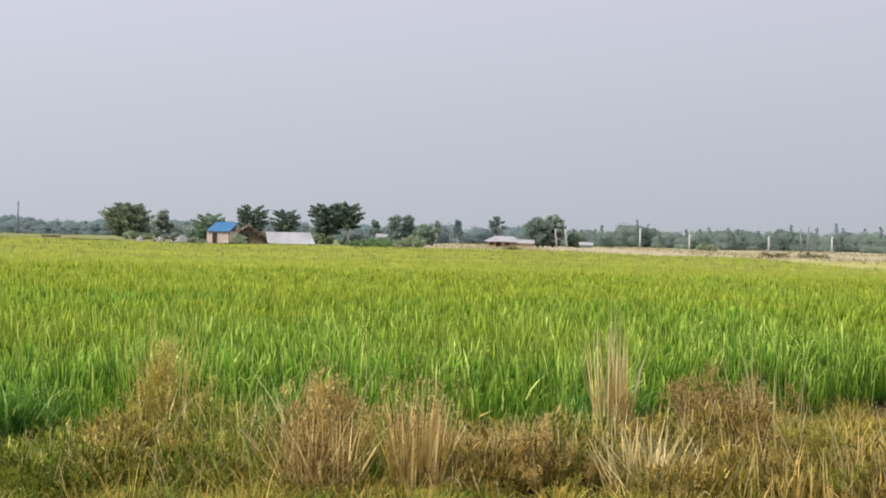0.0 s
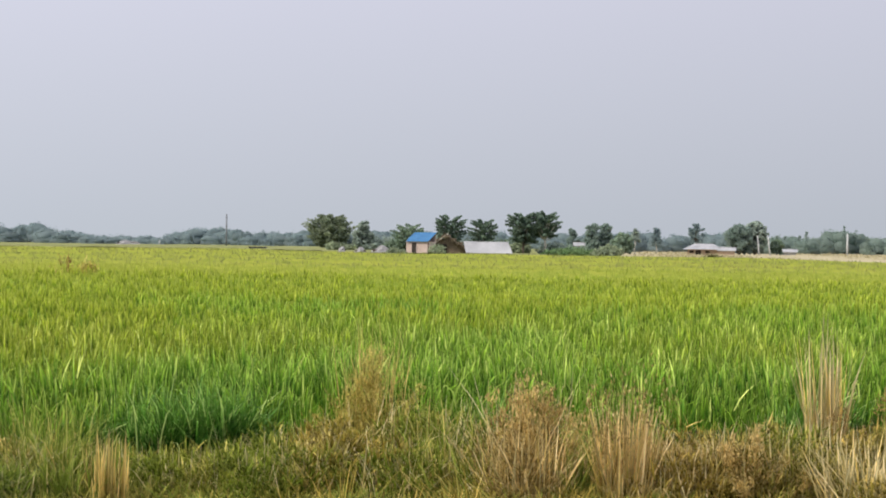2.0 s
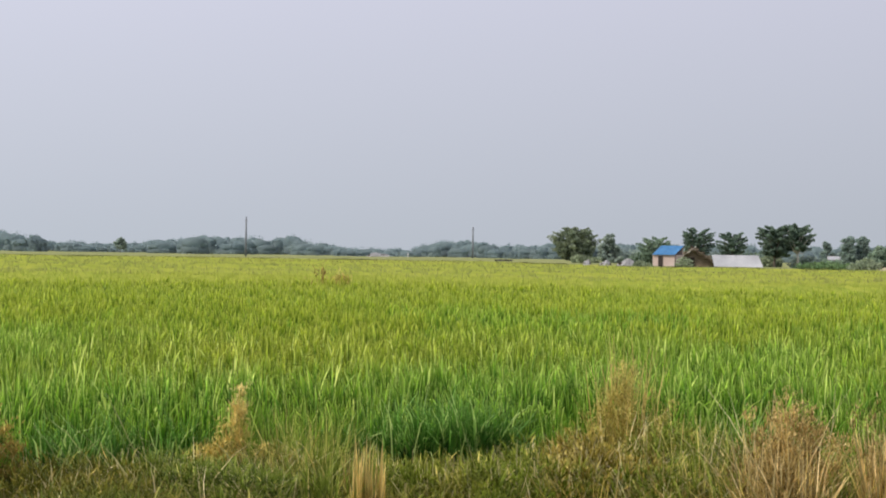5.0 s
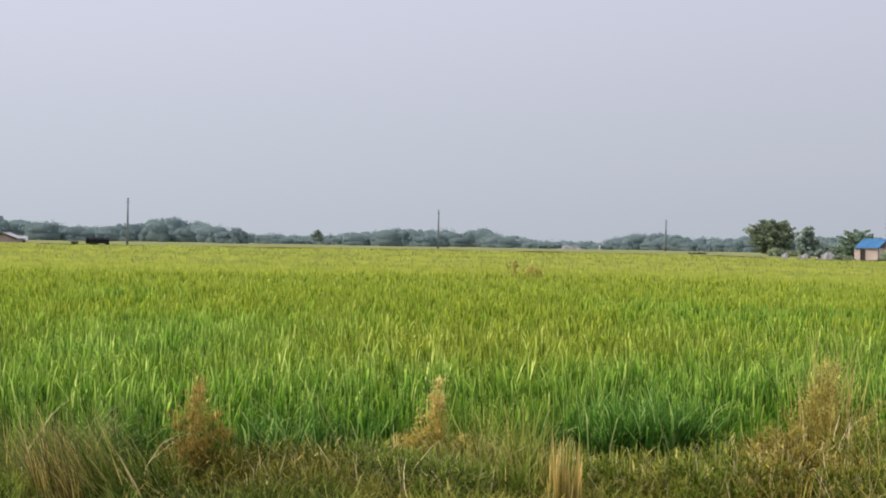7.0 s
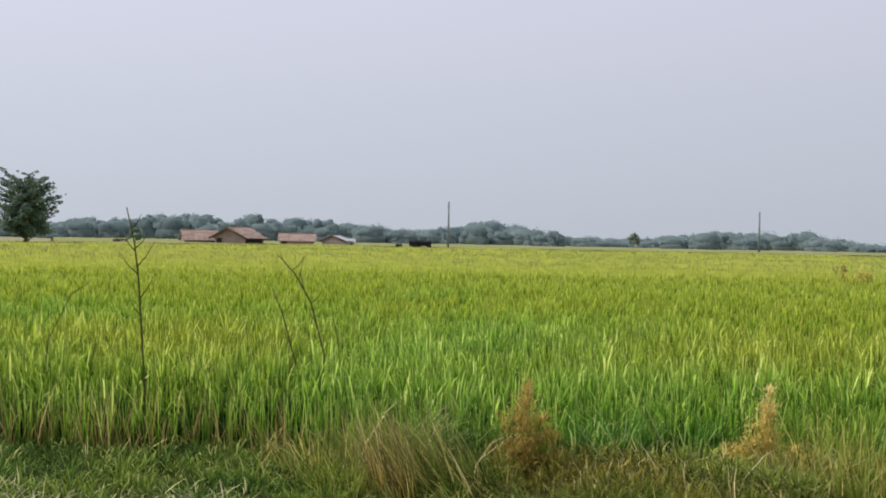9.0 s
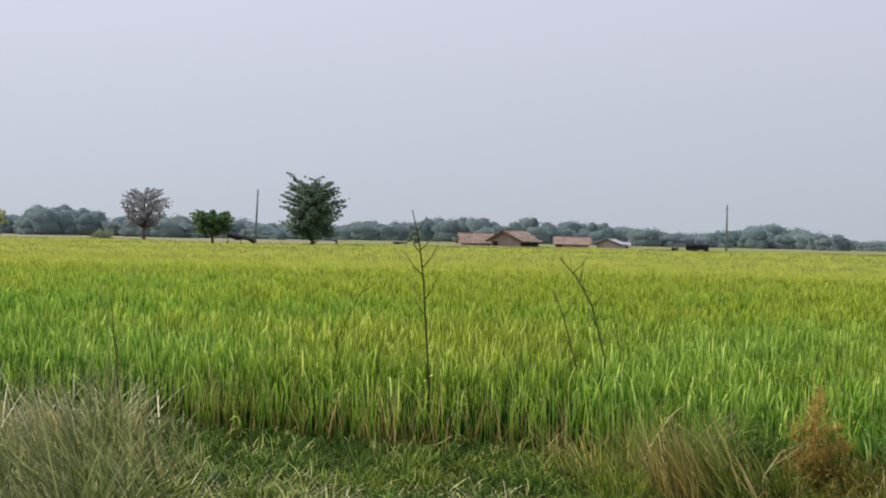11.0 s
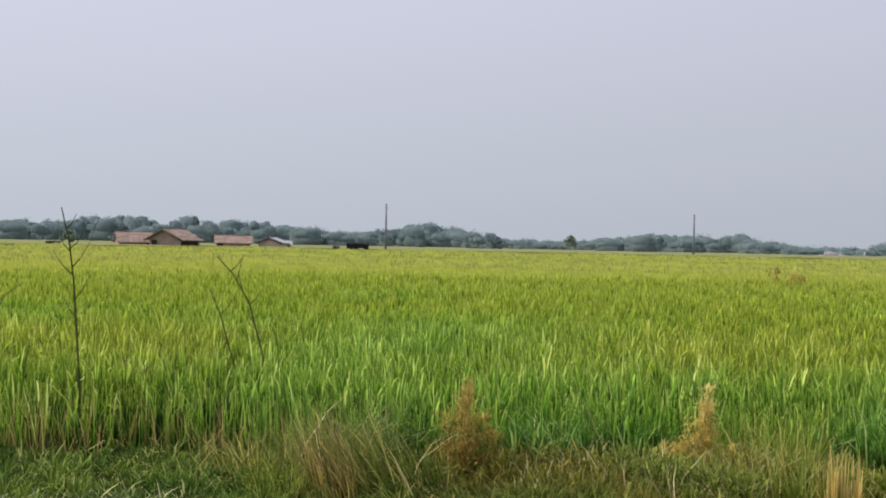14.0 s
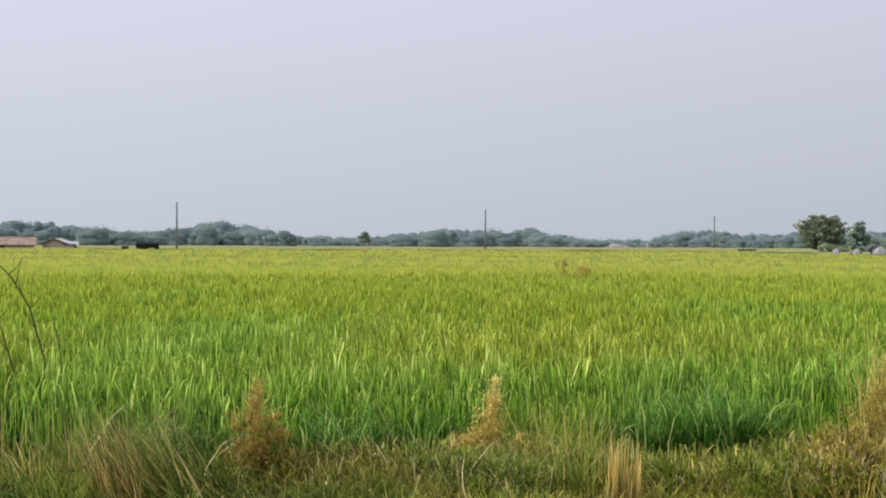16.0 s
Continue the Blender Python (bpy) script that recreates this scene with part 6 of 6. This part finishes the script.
weed("weed", -4.10, 8.7, 0.82, 0.36, RUST, "bushy rust-brown withered weed on the verge", 28, 2000, seed=59, spire=0.4)
tuft("grass_tuft", -3.90, 8.5, 0.74, 0.24, 210, SHEAF, "dry stems among a rust-brown weed", 0.32, 0.1, 0.007)
tuft("grass_tuft", -7.80, 9.2, 0.72, 0.50, 520, SOFTGREEN, "soft green arching grass tuft on the verge", 0.28, 0.6, 0.007)
tuft("grass_tuft", -7.00, 8.6, 0.52, 0.45, 380, SOFTGREEN, "soft green arching grass tuft on the verge", 0.5, 0.7, 0.007, side=LEFTWARD)
tuft("grass_tuft", -2.4, 9.0, 0.48, 0.20, 200, SOFTGREEN, "green grass between dry clumps", 0.3, 0.5, 0.006)
tuft("grass_tuft", -10.9, 10.2, 1.26, 0.24, 170, STRAW, "thin tall straw stems rising from a clump", 0.07, 0.06, 0.005, bend=0.25)
weed("weed", -10.9, 9.9, 0.84, 0.52, TANWEED, "olive-tan bushy clump at the rice's edge", 24, 2600, seed=60)
weed("weed", -11.6, 9.0, 0.36, 0.40, OLIVE, "olive withered weed under a taller clump", 14, 1100, seed=69)
tuft("grass_tuft", -10.0, 10.0, 0.60, 0.40, 300, OLIVE, "olive grass round a bushy clump", 0.25, 0.4, 0.006)
tuft("grass_tuft", -12.3, 9.8, 0.42, 0.40, 260, OLIVE, "olive grass round a bushy clump", 0.4, 0.4, 0.006)
# middle
tuft("grass_tuft", -21.85, 8.55, 0.56, 0.13, 85, STRAW, "stiff upright straw stems on the verge", 0.03, 0.03, 0.008, bend=0.10)
tuft("grass_tuft", -24.90, 9.3, 0.78, 0.36, 520, SOFTGREEN, "fine soft green grass tuft", 0.3, 0.5, 0.0045, dry=12)
tuft("grass_tuft", -23.60, 8.8, 0.50, 0.40, 560, SOFTGREEN, "fine soft green grass tuft", 0.3, 0.4, 0.005, dry=12)
weed("weed", -27.30, 9.5, 0.65, 0.36, YELLOWDRY, "yellow-tan withered weed at the rice's edge", 15, 1500, 0.023, seed=61, spire=0.72)
weed("weed", -26.10, 9.4, 0.28, 0.34, YELLOWDRY, "low yellow-tan withered weed", 12, 1500, seed=62)
weed("weed", -37.70, 8.85, 0.76, 0.31, ORANGEDRY, "orange-brown withered weed on the verge", 18, 1250, 0.025, seed=63, spire=0.66)
RIGHTWARD = LEFTWARD + math.pi
u0, u1 = strip(-46, -38.5, 8.8)
tagged(blades_object("long_grass", [verge_blades(80, u0, u1, 8.2, 9.4, 0.70, 0.010, 0.62, LEFTWARD, 0.7), verge_blades(60, u0, u1, 8.4, 9.4, 0.66, 0.010, 0.6, RIGHTWARD, 1.0)], GREYGRASS),
       "long pale green blades arching over dark grass", "grass", kind="stuff")
tuft("grass_tuft", -46.3, 9.2, 0.42, 0.35, 260, SOFTGREEN, "fine green grass tuft at the rice's foot", 0.4, 0.5, 0.005, dry=8)
tuft("grass_tuft", -45.5, 8.45, 0.36, 0.26, 420, YELLOWGREEN, "bright yellow-green grass clump on the verge", 0.35, 0.6, 0.006, dry=0)
# very dark grass in place of the shadow under overhanging blades
tuft("grass_tuft", -44.3, 8.55, 0.16, 0.28, 260, DARKVERGE, "short dark grass standing in for a hollow's shade", 0.7, 0.6, 0.007, dry=14)
tuft("grass_tuft", -44.2, 9.3, 0.62, 0.32, 330, SOFTGREEN, "fine green grass tuft leaning over a hollow", 0.3, 0.5, 0.005, side=LEFTWARD, dry=10)
tuft("grass_tuft", -43.35, 8.35, 0.86, 0.16, 170, BROWNFAN, "fan of fine purplish-brown grass leaning sideways", 0.40, 0.15, 0.0042, side=LEFTWARD, dry=6, bend=0.25)
tuft("grass_tuft", -42.6, 8.6, 0.92, 0.18, 130, BROWNFAN, "fan of fine purplish-brown grass leaning sideways", 0.34, 0.2, 0.0042, side=LEFTWARD, dry=8, bend=0.25)
tuft("grass_tuft", -43.0, 8.3, 0.42, 0.16, 90, TANWEED, "broken tan stems at the foot of brown grass", 0.3, 0.2, 0.006, side=LEFTWARD, bend=0.4)
tuft("grass_tuft", -41.4, 8.6, 1.00, 0.28, 230, SOFTGREEN, "long fine green blades sweeping sideways", 0.58, 0.25, 0.0048, side=LEFTWARD, dry=14, bend=0.3)
tuft("grass_tuft", -40.2, 8.5, 0.85, 0.28, 160, DARKVERGE, "long dark green blades sweeping sideways", 0.62, 0.3, 0.0055, side=LEFTWARD, dry=14, bend=0.3)
tuft("grass_tuft", -42.6, 9.2, 0.98, 0.22, 130, GREYGRASS, "long pale blades arching towards an orange weed", 0.42, 0.9, 0.0055, side=RIGHTWARD, dry=8, bend=0.3)
tuft("grass_tuft", -39.4, 8.8, 0.46, 0.22, 180, SOFTGREEN, "fine green grass beside an orange weed", 0.4, 0.5, 0.005, dry=8)
tuft("grass_tuft", -37.4, 8.4, 0.14, 0.36, 340, DARKVERGE, "short dark grass under an orange weed", 0.7, 0.6, 0.007, dry=14)
# left
weed("weed", -57.90, 10.6, 0.24, 0.12, RUST, "small orange withered weed at the rice's foot", 6, 300, seed=65)
tuft("grass_tuft", -66.90, 10.3, 0.72, 0.26, 70, HAY, "thin pale stems above grey grass", 0.2, 0.3, 0.006)
tuft("grass_tuft", -69.20, 9.6, 0.62, 0.6, 600, GREYGRASS, "grey-green swept grass tuft", 0.5, 0.6, 0.005, side=LEFTWARD)
tuft("grass_tuft", -66.10, 8.9, 0.50, 0.45, 420, GREYGRASS, "grey swept grass tuft with dry stems", 0.45, 0.3, 0.007, side=LEFTWARD)


def stalk(points, r, label, twigs=()):
    """A thin woody stalk through points (heading, distance, height)."""
    p = [spot(a, d, z) for a, d, z in points]
    base = holder("plant_stalk", p[0])
    q = [v - p[0] for v in p]
    part("stem", tube(q, list(np.linspace(r, r * 0.45, len(q))), 6), STALKWOOD, base)
    for f, da, up in twigs:
        i = min(int(f * (len(q) - 1)), len(q) - 2)
        s = q[i].lerp(q[i + 1], f * (len(q) - 1) - i)
        e = s + Vector((EU[0] * da, EU[1] * da, up))
        part("twig", tube([s, s.lerp(e, 0.5) + Vector((0, 0, -0.02)), e], [r * 0.45, r * 0.35, r * 0.2], 5), STALKWOOD, base)
    return tagged(base, label, "plant stalk")


DS = "thin dark dry plant stalk standing in the rice"
stalk([(-53.75, 10.6, 0), (-53.95, 10.6, 0.6), (-54.20, 10.6, 1.25), (-54.40, 10.6, 1.55), (-54.75, 10.6, 1.83)], 0.011, "tall dark plant stalk with few twigs and leaves",
      ((0.55, -0.16, 0.18), (0.6, 0.14, 0.2), (0.7, -0.1, 0.14), (0.72, 0.1, 0.12), (0.85, 0.08, 0.12), (0.45, 0.12, 0.2), (0.4, -0.1, 0.15)))
stalk([(-46.25, 11.6, 0), (-46.30, 11.6, 0.6), (-46.90, 11.6, 1.05), (-47.60, 11.6, 1.3), (-48.32, 11.6, 1.46)], 0.011, DS, ((0.8, 0.12, 0.14), (0.6, -0.05, 0.2), (0.7, 0.04, 0.2), (0.5, 0.1, 0.12), (0.88, -0.06, 0.1), (0.4, -0.08, 0.16)))
stalk([(-47.20, 11.4, 0), (-47.40, 11.4, 0.45), (-48.10, 11.4, 0.95), (-48.55, 11.4, 1.18)], 0.010, DS, ((0.7, 0.1, 0.12), (0.5, -0.07, 0.14), (0.85, -0.05, 0.1)))
stalk([(-45.50, 11.5, 0), (-45.70, 11.5, 0.7), (-46.10, 11.5, 1.1)], 0.0062, DS)
stalk([(-58.10, 11.3, 0), (-57.80, 11.3, 0.75), (-56.90, 11.3, 1.12), (-56.20, 11.3, 1.22)], 0.0062, DS, ((0.5, -0.05, 0.2),))
stalk([(-62.10, 11.2, 0), (-62.20, 11.2, 0.6), (-62.30, 11.2, 1.05)], 0.0062, DS, ((0.7, 0.05, 0.12),))
stalk([(-65.30, 11.4, 0), (-65.60, 11.4, 0.6), (-66.10, 11.4, 1.05)], 0.0062, DS)
stalk([(-66.70, 11.5, 0), (-67.10, 11.5, 0.7), (-67.90, 11.5, 1.12)], 0.0062, DS)
stalk([(-66.80, 11.6, 0), (-67.20, 11.6, 0.8), (-67.45, 11.6, 1.26)], 0.0062, DS)
stalk([(-56.10, 11.3, 0), (-56.10, 11.3, 0.5), (-55.80, 11.3, 0.85)], 0.0062, DS)
for az, h, ln in ((-48.6, 0.85, 0.5), (-49.4, 0.95, -0.3), (-50.1, 0.75, 0.2), (-51.0, 0.7, -0.4), (-52.2, 0.8, 0.3), (-49.9, 0.62, -0.6), (-47.7, 0.8, -0.2), (-63.4, 0.8, 0.3), (-60.3, 0.85, -0.3)):
    stalk([(az, 11.0, 0), (az + ln * 0.3, 11.0, h * 0.55), (az + ln, 11.0, h)], 0.0052, "short dark dry stalk among the rice stems", ((0.7, 0.04 if ln < 0 else -0.04, 0.1),))
weed("weed", -13.2, 8.9, 0.30, 0.5, TANWEED, "low tan withered weed beside a bushy clump", 14, 1000, seed=71)
# withered shrubs out in the field
weed("shrub", -23.45, 46, 0.85, 0.9, TANWEED, "small tan withered shrub out in the rice", 12, 420, 0.10, seed=66)
weed("shrub", -24.2, 46.5, 1.35, 0.5, DARKWEED, "thin brown shrub out in the rice", 6, 60, 0.09, seed=67)
